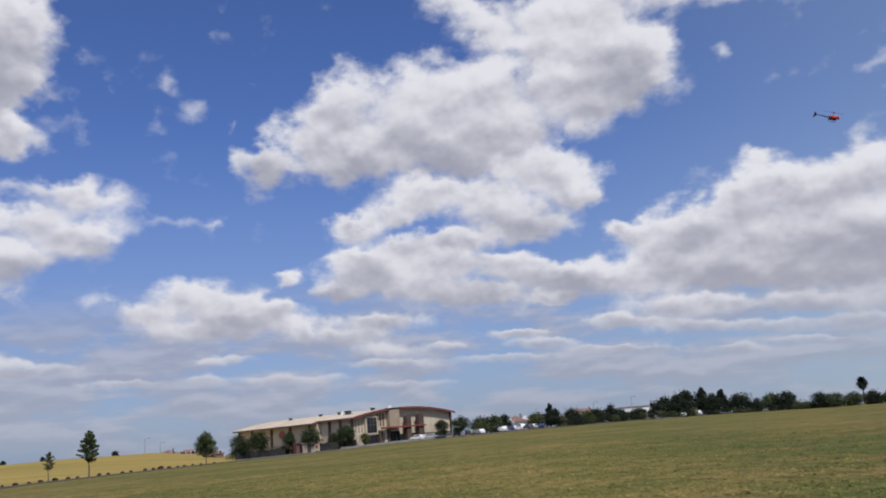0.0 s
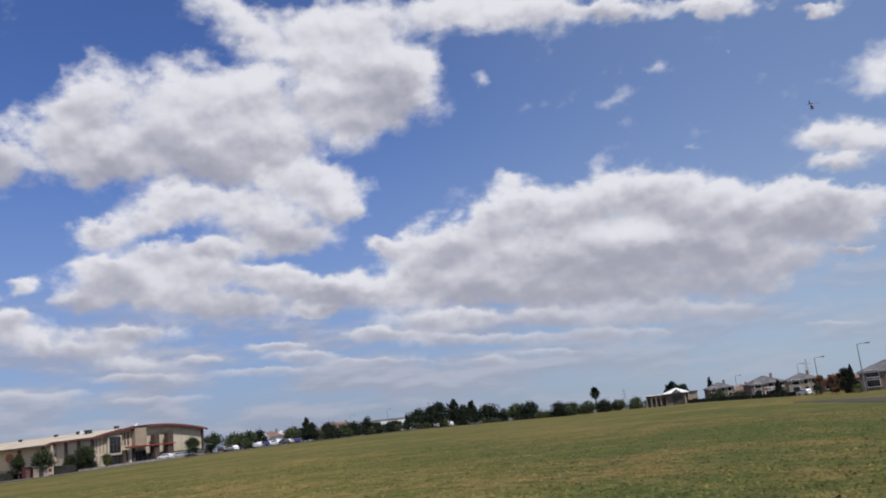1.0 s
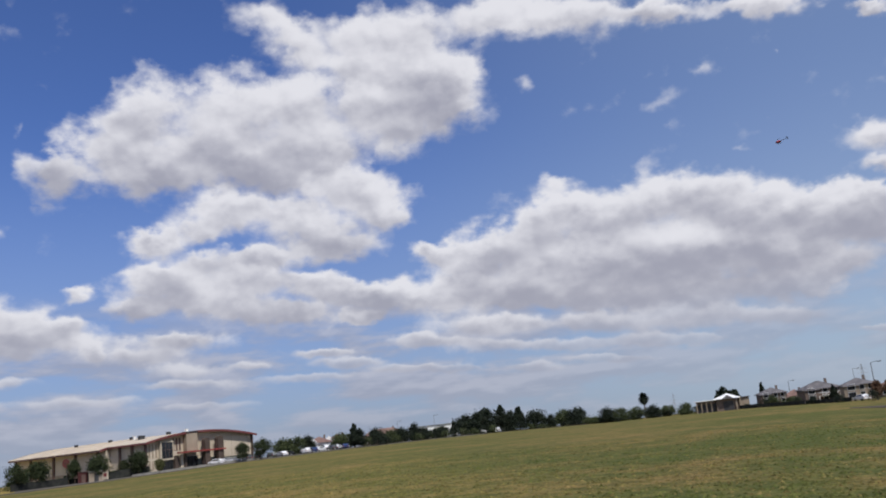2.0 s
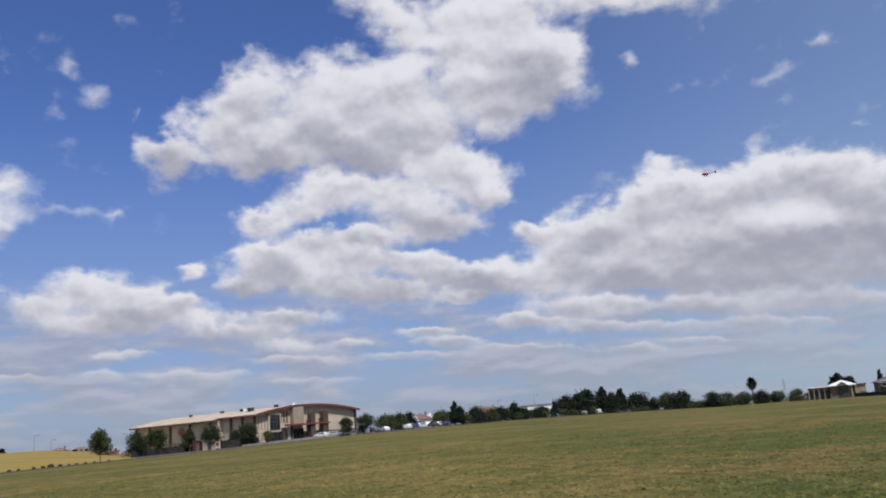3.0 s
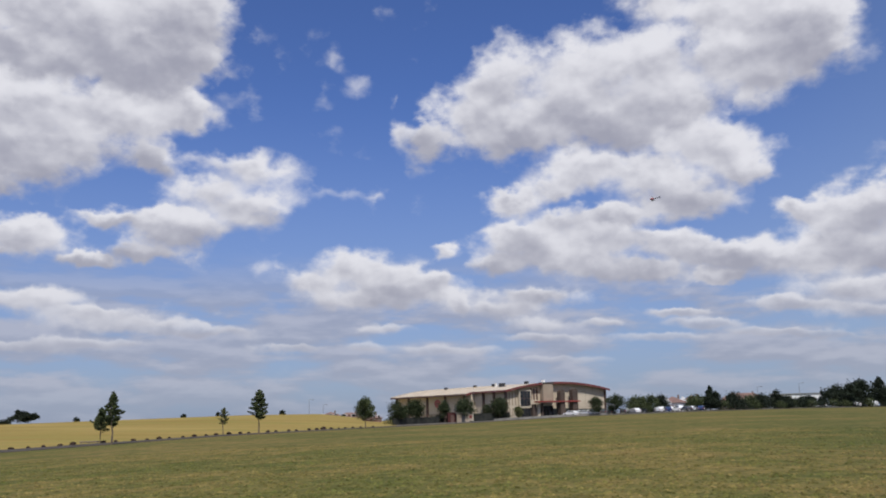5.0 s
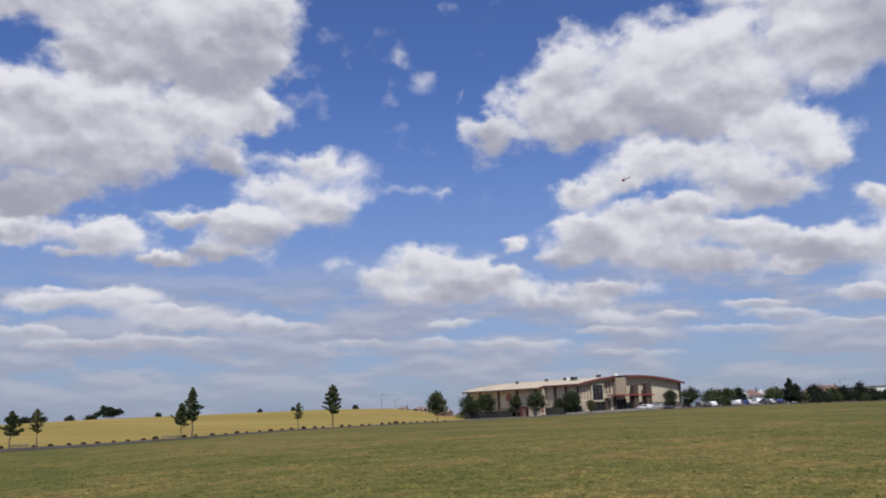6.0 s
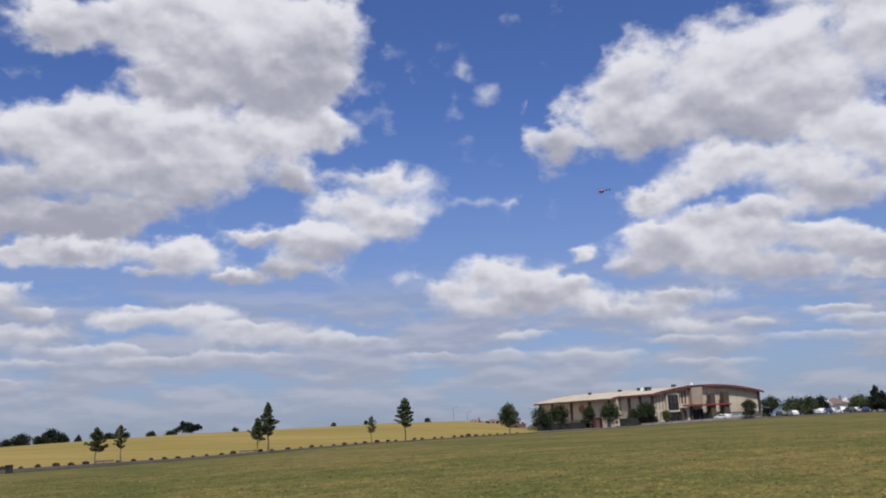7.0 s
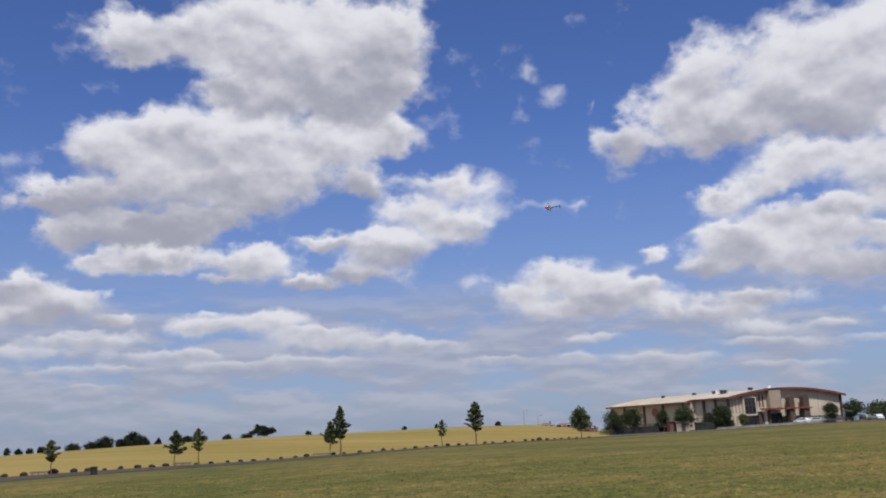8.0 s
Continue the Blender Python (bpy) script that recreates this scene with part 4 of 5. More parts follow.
def boulder(seed, a, size):
    rng = random.Random(seed)
    bm = bmesh.new()
    bmesh.ops.create_icosphere(bm, subdivisions=2, radius=1.0)
    shift = Vector((rng.uniform(0, 50), rng.uniform(0, 50), 0))
    for v in bm.verts:
        v.co *= 1 + 0.38 * noise.noise(v.co * 0.9 + shift) + 0.12 * noise.noise(v.co * 2.6 + shift)
        v.co.z = max(v.co.z, -0.55)
    bmesh.ops.transform(bm, matrix=Matrix.Diagonal((size, size * 0.72, size * rng.uniform(0.55, 0.8), 1)), verts=bm.verts)
    ob = part("boulder", bm, STONE)
    r = edge(a)[0] + ROAD_WIDTH + 0.9
    ob.matrix_basis = stand(a, r, rng.uniform(-30, 30), size * 0.30)
    return tagged(ob, "brown boulder on the dry verge of the road", "boulder", "boulders along the road")


BOULDERS = (-51.5, -49.9, -48.9, -47.3, -46.2, -45.4, -44.5, -43.6, -42.6, -41.8, -41.0, -39.2, -38.3, -37.3, -36.5, -35.7, -34.8, -34.0, -33.1,
            -32.4, -30.7, -30.0, -29.0, -28.2, -27.5, -26.9, -26.1, -25.4, -24.7, -24.1, -23.3, -22.6, -22.1, -20.9, -20.4, -19.6, -19.1, -18.3, -17.8, -17.4,
            -16.9, -16.4, -16.0, -15.5, -15.0, -14.2)
rng = random.Random(5)
for i, a in enumerate(BOULDERS):
    boulder(300 + i, a, rng.uniform(0.28, 0.46) * (1.35 if a in (-17.4, -24.1, -47.3) else 1.0))
for a, long in ((-48.1, 1.9), (-40.0, 2.4), (-31.5, 2.8)):
    rail = thing("log_rail", stand(a, edge(a)[0] + ROAD_WIDTH + 1.0, 0), "low weathered timber rail on short posts", "barrier", "log rails")
    bm = bmesh.new()
    part("rail", tube(bm, [(-long / 2, 0, 0.30), (0, 0.02, 0.28), (long / 2, 0, 0.31)], [0.10, 0.11, 0.10], 8), TIMBER, rail)
    for x in (-long / 2 + 0.3, 0.0, long / 2 - 0.3):
        part("post", tube(bmesh.new(), [(x, 0, -0.2), (x, 0, 0.22)], [0.09, 0.08], 7), TIMBER, rail)
bin_ = thing("litter_bin", stand(-45.1, edge(-45.1)[0] - 8.6) @ Matrix.Diagonal((0.82, 0.82, 0.9, 1)), "dark charcoal litter bin at the road's edge", "bin")
part("body", boxed(-0.40, -0.40, 0.05, 0.40, 0.40, 0.78, 0.04), FENCE, bin_)
part("lid", boxed(-0.44, -0.44, 0.78, 0.44, 0.44, 0.92, 0.03), FENCE, bin_)
part("foot", boxed(-0.3, -0.3, -0.1, 0.3, 0.3, 0.05), CONCRETE, bin_)

# ---------------------------------------------------------------- forecourt: kerb wall, fence, kiosk
strip("kerb", -12.7, 16, ROAD_WIDTH, ROAD_WIDTH + 0.35, 0.16, KERBSTONE, "grey concrete kerb along the park road", "kerb")
strip("pavement", -12.7, 24, ROAD_WIDTH + 0.36, ROAD_WIDTH + 46, 0.10, ASPHALT, "grey asphalt car park before the hall", "pavement")


def terrace_wall():
    bm = bmesh.new()
    rows = []
    for a in np.arange(-6.3, 1.01, 0.3):
        far, z = edge(a)
        p = [at(a, far + d) for d in (8.2, 8.6)]
        rows.append([bm.verts.new((q.x, q.y, h)) for q, h in ((p[0], z), (p[0], z + 0.62), (p[1], z + 0.62), (p[1], z))])
    for p, q in zip(rows, rows[1:]):
        for k in range(3):
            bm.faces.new((p[k], p[k + 1], q[k + 1], q[k]))
    bmesh.ops.recalc_face_normals(bm, faces=bm.faces)
    tagged(part("terrace_wall", bm, KERBSTONE), "low weathered concrete wall before the hall", "wall", kind="structure")


terrace_wall()


def fence(a0, a1, r0, r1, height, bays, label):
    p, q = at(a0, r0), at(a1, r1)
    turn = math.degrees(math.atan2(q.y - p.y, q.x - p.x))
    long = (q - p).xy.length
    f = thing("fence", Matrix.Translation(p) @ pose(0, 0, 0, 0, math.degrees(math.atan2(p.z - q.z, long)), turn), label, "fence")
    for i in range(bays + 1):
        x = long * i / bays
        part("post", boxed(x - 0.07, -0.07, -0.4, x + 0.07, 0.07, height + 0.08), FENCE, f)
        if i < bays:
            part("panel", boxed(x + 0.07, -0.03, 0.08, x + long / bays - 0.07, 0.03, height), FENCE, f)


fence(-12.9, -9.9, 222, 232, 1.7, 7, "dark charcoal panel fence beside the hall")
fence(-7.6, -5.3, 232, 236, 2.1, 6, "dark charcoal panel fence at the hall's corner")
fence(-9.8, -7.7, 236, 236, 1.3, 5, "low dark charcoal fence behind the kiosk")
shed = thing("kiosk", stand(-8.35, 232, 8), "small tan kiosk with a grey flat roof", "shed")
part("wall", boxed(-1.7, -1.2, -0.3, 1.7, 1.2, 2.4, 0.03), TAN, shed)
part("roof", boxed(-2.0, -1.5, 2.4, 2.0, 1.5, 2.6, 0.03), KERBSTONE, shed)
part("door", boxed(-0.5, -1.26, -0.1, 0.5, -1.204, 2.0), DARK, shed)
cab = thing("shed", stand(-9.05, 233, 5), "small dark red shed before the hall", "shed")
part("wall", boxed(-1.2, -1.1, -0.3, 1.2, 1.1, 2.6, 0.03), MAROON, cab)
part("roof", boxed(-1.35, -1.25, 2.6, 1.35, 1.25, 2.75, 0.02), BROWN, cab)
part("door", boxed(-0.45, -1.16, -0.1, 0.45, -1.104, 2.0), BROWN, cab)
sign = thing("sign_board", stand(-7.82, 231, 0), "cream board with a small red panel", "sign")
part("board", boxed(-0.7, -0.06, 0.35, 0.7, 0.06, 2.1, 0.02), CREAM, sign)
part("panel", boxed(-0.4, -0.10, 1.0, 0.3, -0.064, 1.8), BRIGHT_RED, sign)
for x in (-0.6, 0.6):
    part("post", boxed(x - 0.05, 0.064, -0.3, x + 0.05, 0.16, 2.4), STEEL, sign)

# ---------------------------------------------------------------- parked cars
TYRE = paint("tyre_rubber", mottled((0.015, 0.015, 0.015), (0.03, 0.03, 0.03), 3.0, 0.2), 0.85)


def car_paint(name, c):
    return paint(name, mottled(c, tuple(min(1, v * 1.08) for v in c), 1.5, 0.05), 0.22)


PAINTS = {"white": car_paint("white_car_paint", (0.74, 0.74, 0.75)), "silver": car_paint("silver_car_paint", (0.42, 0.43, 0.45)),
          "blue": car_paint("dark_blue_car_paint", (0.03, 0.05, 0.12)), "grey": car_paint("dark_grey_car_paint", (0.07, 0.075, 0.08))}


def prism(outline, half, taper=None):
    """A body from a side outline (x, z), pinched inwards above the waist."""
    bm = bmesh.new()
    sides = []
    for s in (-1, 1):
        sides.append([bm.verts.new((x, s * half * (taper(z) if taper else 1), z)) for x, z in outline])
    bm.faces.new(sides[0]), bm.faces.new(sides[1][::-1])
    for i in range(len(outline)):
        j = (i + 1) % len(outline)
        bm.faces.new((sides[0][i], sides[1][i], sides[1][j], sides[0][j]))
    bmesh.ops.recalc_face_normals(bm, faces=bm.faces)
    bmesh.ops.bevel(bm, geom=bm.edges[:], offset=0.035, segments=2, affect="EDGES")
    return bm


def build_car(colour, tall, m):
    car = thing("car", m, "%s %s parked in the hall's car park" % (colour, "high-roofed car" if tall > 1.6 else "saloon car"), "car", "parked cars")
    h = tall
    body = [(-2.15, 0.35), (2.15, 0.35), (2.2, 0.62), (2.1, 0.82), (1.2, 0.95), (0.55, h - 0.03), (-1.25, h), (-1.9, h - 0.35 if h > 1.6 else 0.98), (-2.18, 0.9)]
    shape = lambda z: 1.0 if z < 1.0 else 1.0 - 0.20 * (z - 1.0) / (h - 1.0)
    b = part("body", prism(body, 0.88, shape), PAINTS[colour], car)
    glass = [(1.05, 1.0), (0.5, h - 0.12), (-1.2, h - 0.10), (-1.72, h - 0.4 if h > 1.6 else 1.02)]
    part("window_band", prism(glass, 0.895, shape), DARK_GLASS, car, "dark side windows")
    part("windscreen", prism([(1.16, 1.0), (0.56, h - 0.08), (0.50, h - 0.08), (1.06, 1.0)], 0.74), DARK_GLASS, car, "dark windscreen")
    for x in (-1.32, 1.35):
        for s in (-1, 1):
            bm = bmesh.new()
            bmesh.ops.create_cone(bm, cap_ends=True, segments=18, radius1=0.33, radius2=0.33, depth=0.22, matrix=Matrix.Translation((x, s * 0.80, 0.33)) @ pose(0, 0, 0, 90))
            wheel = part("wheel", bm, TYRE, car)
            bm = bmesh.new()
            bmesh.ops.create_cone(bm, cap_ends=True, segments=14, radius1=0.2, radius2=0.18, depth=0.03, matrix=Matrix.Translation((x, s * 0.915, 0.33)) @ pose(0, 0, 0, 90 * s))
            part("rim", bm, STEEL, wheel)
    for s in (-0.62, 0.62):
        part("headlight", boxed(2.12, s - 0.2, 0.62, 2.2, s + 0.2, 0.76, 0.02), WHITE, car)
        part("tail_light", boxed(-2.2, s - 0.2, 0.72, -2.14, s + 0.2, 0.88, 0.015), BRIGHT_RED, car)
    return car


first = {}
for a, d, colour, tall, turn in ((-1.35, 10.5, "white", 1.5, 150), (-0.62, 11, "silver", 1.45, 35), (-0.05, 10.5, "white", 1.45, 140), (1.97, 14, "grey", 1.5, 90),
                                 (2.35, 17, "silver", 1.5, 80), (3.05, 13, "grey", 1.5, 165), (3.48, 14, "white", 1.5, 60), (3.95, 12, "silver", 1.5, 110), (4.40, 12, "white", 1.6, 75),
                                 (4.74, 12, "blue", 1.5, 100), (5.10, 14, "white", 1.5, 60), (5.50, 16, "white", 1.7, 105), (5.88, 12, "grey", 1.5, 120), (6.25, 13, "white", 1.45, 70),
                                 (6.70, 12, "blue", 1.45, 100), (7.05, 15, "white", 1.5, 60), (-0.95, 16, "grey", 1.5, 20), (2.7, 12, "white", 1.45, 120), (0.62, 12, "grey", 1.45, 100),
                                 (1.20, 12, "grey", 1.5, 80), (13.02, 15, "white", 1.7, 100), (13.82, 15, "white", 1.5, 80), (15.67, 14, "white", 1.45, 100), (16.61, 14, "white", 1.7, 95),
                                 (38.76, 20, "white", 1.45, 125)):
    lift = 0.10 if a < 24 and d > ROAD_WIDTH else (0.05 if a < 16 else 0.0)
    m = stand(a, edge(a)[0] + d, turn, lift)
    key = (colour, tall)
    first[key] = copy_thing(first[key], m) if key in first else build_car(colour, tall, m)

# ---------------------------------------------------------------- houses and low buildings beyond the field
TILE = paint("grey_roof_tile", mottled((0.105, 0.100, 0.105), (0.160, 0.150, 0.155), 0.6, 0.3), 0.9, gloss=0.2)
TERRACOTTA = paint("faded_terracotta_tile", mottled((0.16, 0.095, 0.078), (0.22, 0.135, 0.11), 0.6, 0.3), 0.8)
BRICK = paint("brown_brick", mottled((0.135, 0.105, 0.090), (0.205, 0.160, 0.135), 1.2, 0.3), 0.95, gloss=0.1)


def hip_roof(x0, y0, x1, y1, z, rise, over=0.5):
    bm = bmesh.new()
    x0, y0, x1, y1 = x0 - over, y0 - over, x1 + over, y1 + over
    inset = min(x1 - x0, y1 - y0) / 2
    if x1 - x0 >= y1 - y0:
        ridge = [(x0 + inset, (y0 + y1) / 2, z + rise), (x1 - inset + 0.01, (y0 + y1) / 2, z + rise)]
    else:
        ridge = [((x0 + x1) / 2, y0 + inset, z + rise), ((x0 + x1) / 2, y1 - inset + 0.01, z + rise)]
    low = [bm.verts.new((x, y, z - 0.15)) for x, y in ((x0, y0), (x1, y0), (x1, y1), (x0, y1))]
    rim = [bm.verts.new((x, y, z)) for x, y in ((x0, y0), (x1, y0), (x1, y1), (x0, y1))]
    top = [bm.verts.new(p) for p in ridge]
    for i in range(4):
        bm.faces.new((low[i], low[(i + 1) % 4], rim[(i + 1) % 4], rim[i]))
    bm.faces.new(low[::-1])
    if x1 - x0 >= y1 - y0:
        for f in ((rim[0], rim[1], top[1], top[0]), (rim[1], rim[2], top[1]), (rim[2], rim[3], top[0], top[1]), (rim[3], rim[0], top[0])):
            bm.faces.new(f)
    else:
        for f in ((rim[0], rim[1], top[0]), (rim[1], rim[2], top[1], top[0]), (rim[2], rim[3], top[1]), (rim[3], rim[0], top[0], top[1])):
            bm.faces.new(f)
    bmesh.ops.recalc_face_normals(bm, faces=bm.faces)
    return bm


def add_window(house, x, y, z, w, h):
    win = part("window", boxed(x - w / 2 - 0.08, y - 0.10, z - 0.08, x + w / 2 + 0.08, y - 0.004, z + h + 0.08), WHITE, house)
    part("pane", boxed(x - w / 2, y - 0.14, z, x + w / 2, y - 0.104, z + h), DARK_GLASS, win)
    part("sill", boxed(x - w / 2 - 0.15, y - 0.22, z - 0.16, x + w / 2 + 0.15, y - 0.104, z - 0.09), CONCRETE, win)


def house(a, r, turn, w, storeys, wall, roof, label, rise=1.9, balcony=False, wing=0.35, top=None, gable=False):
    h = thing("house", stand(a, r, turn), label, "house", "houses beyond the field")
    tall = 2.75 * storeys + 0.2 if top is None else tip(a, r, top) - rise
    floor_ = (tall - 0.2) / storeys
    part("wall", boxed(-w / 2, 0, -0.6, w / 2, 9, tall), wall, h)
    part("roof", hip_roof(-w / 2, 0, w / 2, 9, tall, rise), roof, h)
    x1 = -w / 2 + w * wing
    part("wing_wall", boxed(-w / 2 - 0.02, -2.2, -0.6, x1, -0.004, tall - 0.3), wall, h)
    part("wing_roof", hip_roof(-w / 2 - 0.02, -2.2, x1, 2.5, tall - 0.28, rise * 0.72, 0.4), roof, h)
    for s in range(storeys):
        z = floor_ * s + 0.8
        add_window(h, (-w / 2 + x1) / 2, -2.2, z, w * wing * 0.5, 1.3)
        for f in (0.58, 0.84):
            add_window(h, -w / 2 + w * f, 0.0, z, w * 0.13, 1.25)
    part("door", boxed(x1 + 0.4, -0.06, -0.05, x1 + 1.35, -0.004, 2.05), BROWN, h)
    if gable:
        x = (-w / 2 + x1) / 2
        part("gable", prism([(x - 1.7, 2.4), (x + 1.7, 2.4), (x + 1.7, tall - 0.1), (x, tall + 1.7), (x - 1.7, tall - 0.1)], 0.12), wall, h, "white rendered gable end").location.y = -2.6
    if balcony:
        z = floor_ - 0.15
        b = part("balcony", boxed(x1 + 0.1, -1.3, z, w / 2 - 0.3, -0.15, z + 0.18), CONCRETE, h)
        part("rail", boxed(x1 + 0.1, -1.34, z + 0.95, w / 2 - 0.3, -1.26, z + 1.05), WHITE, b)
        for k in range(7):
            x = x1 + 0.15 + (w / 2 - 0.5 - x1) * k / 6
            part("baluster", boxed(x - 0.03, -1.33, z + 0.18, x + 0.03, -1.27, z + 0.95), WHITE, b)
        for x in (x1 + 0.3, w / 2 - 0.4):
            part("post", boxed(x - 0.1, -1.3, -0.6, x + 0.1, -1.1, z), WHITE, b)
    part("chimney", boxed(w * 0.2, 4.2, tall + 0.5, w * 0.2 + 0.6, 4.8, tall + rise + 0.5), BRICK, h)


house(33.93, 272, 8, 7.4, 2, BRICK, TILE, "two-storey tan brick house with grey tiled roof", 1.7, top=0.71)
house(35.06, 290, -6, 6.0, 1, BRICK, TERRACOTTA, "low house with a faded terracotta roof", 2.0, top=0.45)
house(36.70, 256, 12, 9.6, 2, BRICK, TILE, "two-storey brick house with grey roof and balcony", 2.1, True, top=0.81)
house(38.75, 244, 6, 7.6, 2, TAN, TILE, "two-storey tan house with grey tiled roof", 1.7, False, 0.45, top=0.74)
house(43.3, 196, -4, 9.5, 2, BRICK, TILE, "two-storey brown brick house with grey gabled roof", 2.0, False, 0.5, top=0.98)
house(41.0, 262, 4, 12, 1, BRICK, TERRACOTTA, "low brick house behind russet trees")
house(5.15, 300, 4, 8.0, 1, WHITE, TERRACOTTA, "white gabled house with faded terracotta roof", 2.0, top=0.62, gable=True)
house(6.2, 304, -5, 7.0, 1, WHITE, TERRACOTTA, "white gabled house beside the car park", 2.0, top=0.66, gable=True)
house(9.3, 350, 0, 17, 1, BRICK, TERRACOTTA, "long low brick house behind dark trees", 3.0)
house(-15.6, 400, 10, 12, 1, BRICK, TERRACOTTA, "low brick house with reddish tiled roof", 2.0, top=0.10)
house(-17.0, 430, -8, 9, 1, BRICK, TERRACOTTA, "low brick house behind the hill's shoulder", 1.8, top=0.17)
house(-14.2, 300, 6, 6, 1, TERRACOTTA, TERRACOTTA, "small reddish house beside the hall", 1.2, top=-0.05)


def build_pavilion():
    p = thing("pavilion", stand(30.85, 268, -4), "low pavilion with pale hipped roof and open posts", "building")
    part("wall", boxed(-7.4, 1.5, -0.4, -2.0, 7, 3.2), BRICK, p)
    part("wall", boxed(-1.6, 0.6, -0.4, 4.6, 7, 3.4), BRICK, p)
    part("wall", boxed(4.8, 1.6, -0.4, 7.4, 7, 3.4), TAN, p)
    part("roof", boxed(-7.7, 0.2, 3.2, -1.8, 7.4, 3.5, 0.05), WHITE, p, "pale flat roof")
    part("main_roof", hip_roof(-1.8, 0.2, 4.8, 7.2, 3.5, 1.5, 0.6), WHITE, p, "pale hipped roof")
    part("side_roof", boxed(4.9, 1.2, 3.4, 7.8, 7.3, 3.6, 0.05), TILE, p)
    part("gable", prism([(0.2, 3.4), (3.4, 3.4), (1.8, 4.5)], 0.5), TILE, p).location.y = -0.2
    # charcoal panels on the solid walls stand in for the shade inside open bays
    part("dark_opening_panel", boxed(0.4, 0.5, 0.0, 3.2, 0.596, 2.7), DARK, p)
    for x in (-7.2, -5.8, -4.4, -3.0):
        part("post", boxed(x - 0.11, 0.4, -0.4, x + 0.11, 0.62, 3.2), TAN, p)
        part("dark_opening_panel", boxed(x + 0.3, 1.44, 0.0, x + 1.1, 1.496, 2.4), DARK, p)
    for x in (4.1, 5.2):
        part("post", boxed(x - 0.2, 0.1, -0.4, x + 0.2, 0.5, 3.3), TAN, p)


build_pavilion()
fence(31.9, 35.6, 262, 240, 1.05, 10, "dark weathered garden fence before the houses")
fence(35.7, 38.2, 239, 224, 1.05, 7, "dark weathered garden fence before the houses")
shed = thing("warehouse", stand(12.5, 348, 3), "long low white building behind the dark trees", "building")
part("wall", boxed(-9.5, 0, -0.5, 9.5, 10, 4.8), WHITE, shed)
part("roof", boxed(-9.8, -0.4, 4.8, 9.8, 10.4, 5.1, 0.05), STEEL, shed)
for k in range(6):
    part("window", boxed(-8.6 + k * 3, -0.08, 1.2, -6.8 + k * 3, -0.004, 3.0), DARK_GLASS, shed)

# a worn asphalt path that crosses the field's corner
bm = bmesh.new()
rows = []
for k in range(25):
    a = 38.0 + k * 0.9
    near = 0.50 + 0.01 * math.sin(k * 0.7) + 0.05 * max(0.0, 1 - k / 4)
    wide_ = 0.13 * min(1.0, (k + 0.6) / 4)
    rows.append([bm.verts.new(at(a, edge(a)[0] * f, h)) for f, h in ((near, -0.02), (near, 0.03), (near + wide_, 0.03), (near + wide_, -0.02))])
for p, q in zip(rows, rows[1:]):
    for k in range(3):
        bm.faces.new((p[k], p[k + 1], q[k + 1], q[k]))
bmesh.ops.recalc_face_normals(bm, faces=bm.faces)
tagged(part("path", bm, ASPHALT), "grey asphalt path across the grass", "path", kind="structure")

# ---------------------------------------------------------------- lamp posts and pylons


def street_lamp(a, r, top, label="tall grey street lamp with a curved arm"):
    lamp = thing("street_lamp", stand(a, r, 0), label, "street lamp", "street lamps")
    h = tip(a, r, top)
    part("pole", tube(bmesh.new(), [(0, 0, -0.3), (0, 0, h * 0.5), (0, 0, h)], [0.13, 0.10, 0.075], 9), LAMP_GREY, lamp)
    part("arm", tube(bmesh.new(), [(-0.05, 0, h - 0.05), (0.5, 0, h + 0.12), (1.6, 0, h + 0.16)], [0.06, 0.055, 0.05], 8), LAMP_GREY, lamp)
    part("head", boxed(1.3, -0.16, h + 0.02, 2.2, 0.16, h + 0.24, 0.05), LAMP_GREY, lamp)


street_lamp(42.06, 174, 2.0)
street_lamp(39.60, 212, 1.5)
street_lamp(38.57, 330, 1.25)
street_lamp(34.9, 330, 0.95)
for a, r, top in ((-18.3, 430, 0.95), (-17.4, 440, 0.62), (10.2, 420, 1.05), (12.6, 430, 1.2)):
    street_lamp(a, r, top, "distant grey lamp post against the sky")
street_lamp(0.95, 247, 0.15, "short pale lamp post before the hall")


def pylon(a, r, top):
    h = tip(a, r, top)
    p = thing("pylon", stand(a, r, 25), "distant grey steel lattice power pylon", "pylon", "power pylons")
    for sx in (-1, 1):
        for sy in (-1, 1):
            part("leg", tube(bmesh.new(), [(sx * h * .09, sy * h * .09, -1), (sx * h * .03, sy * h * .03, h * .6), (sx * h * .01, sy * h * .01, h)], [.22, .16, .1], 5), STEEL, p)
    for z in (0.62, 0.74, 0.86):
        part("cross_arm", tube(bmesh.new(), [(-h * .16, 0, h * z), (0, 0, h * (z + .02)), (h * .16, 0, h * z)], [.08, .2, .08], 5), STEEL, p)
    for k in range(6):
        z0, z1 = h * k * .1, h * (k + 1) * .1
        w0, w1 = h * (.09 - .01 * k), h * (.09 - .01 * (k + 1))
        part("brace", tube(bmesh.new(), [(-w0, -w0, z0), (w1, -w1, z1)], [.1, .1], 4), STEEL, p)
        part("brace", tube(bmesh.new(), [(w0, -w0, z0), (-w1, -w1, z1)], [.1, .1], 4), STEEL, p)


pylon(39.08, 880, 1.49)
pylon(28.0, 1300, 0.96)

# ---------------------------------------------------------------- grass clumps where the field is nearest


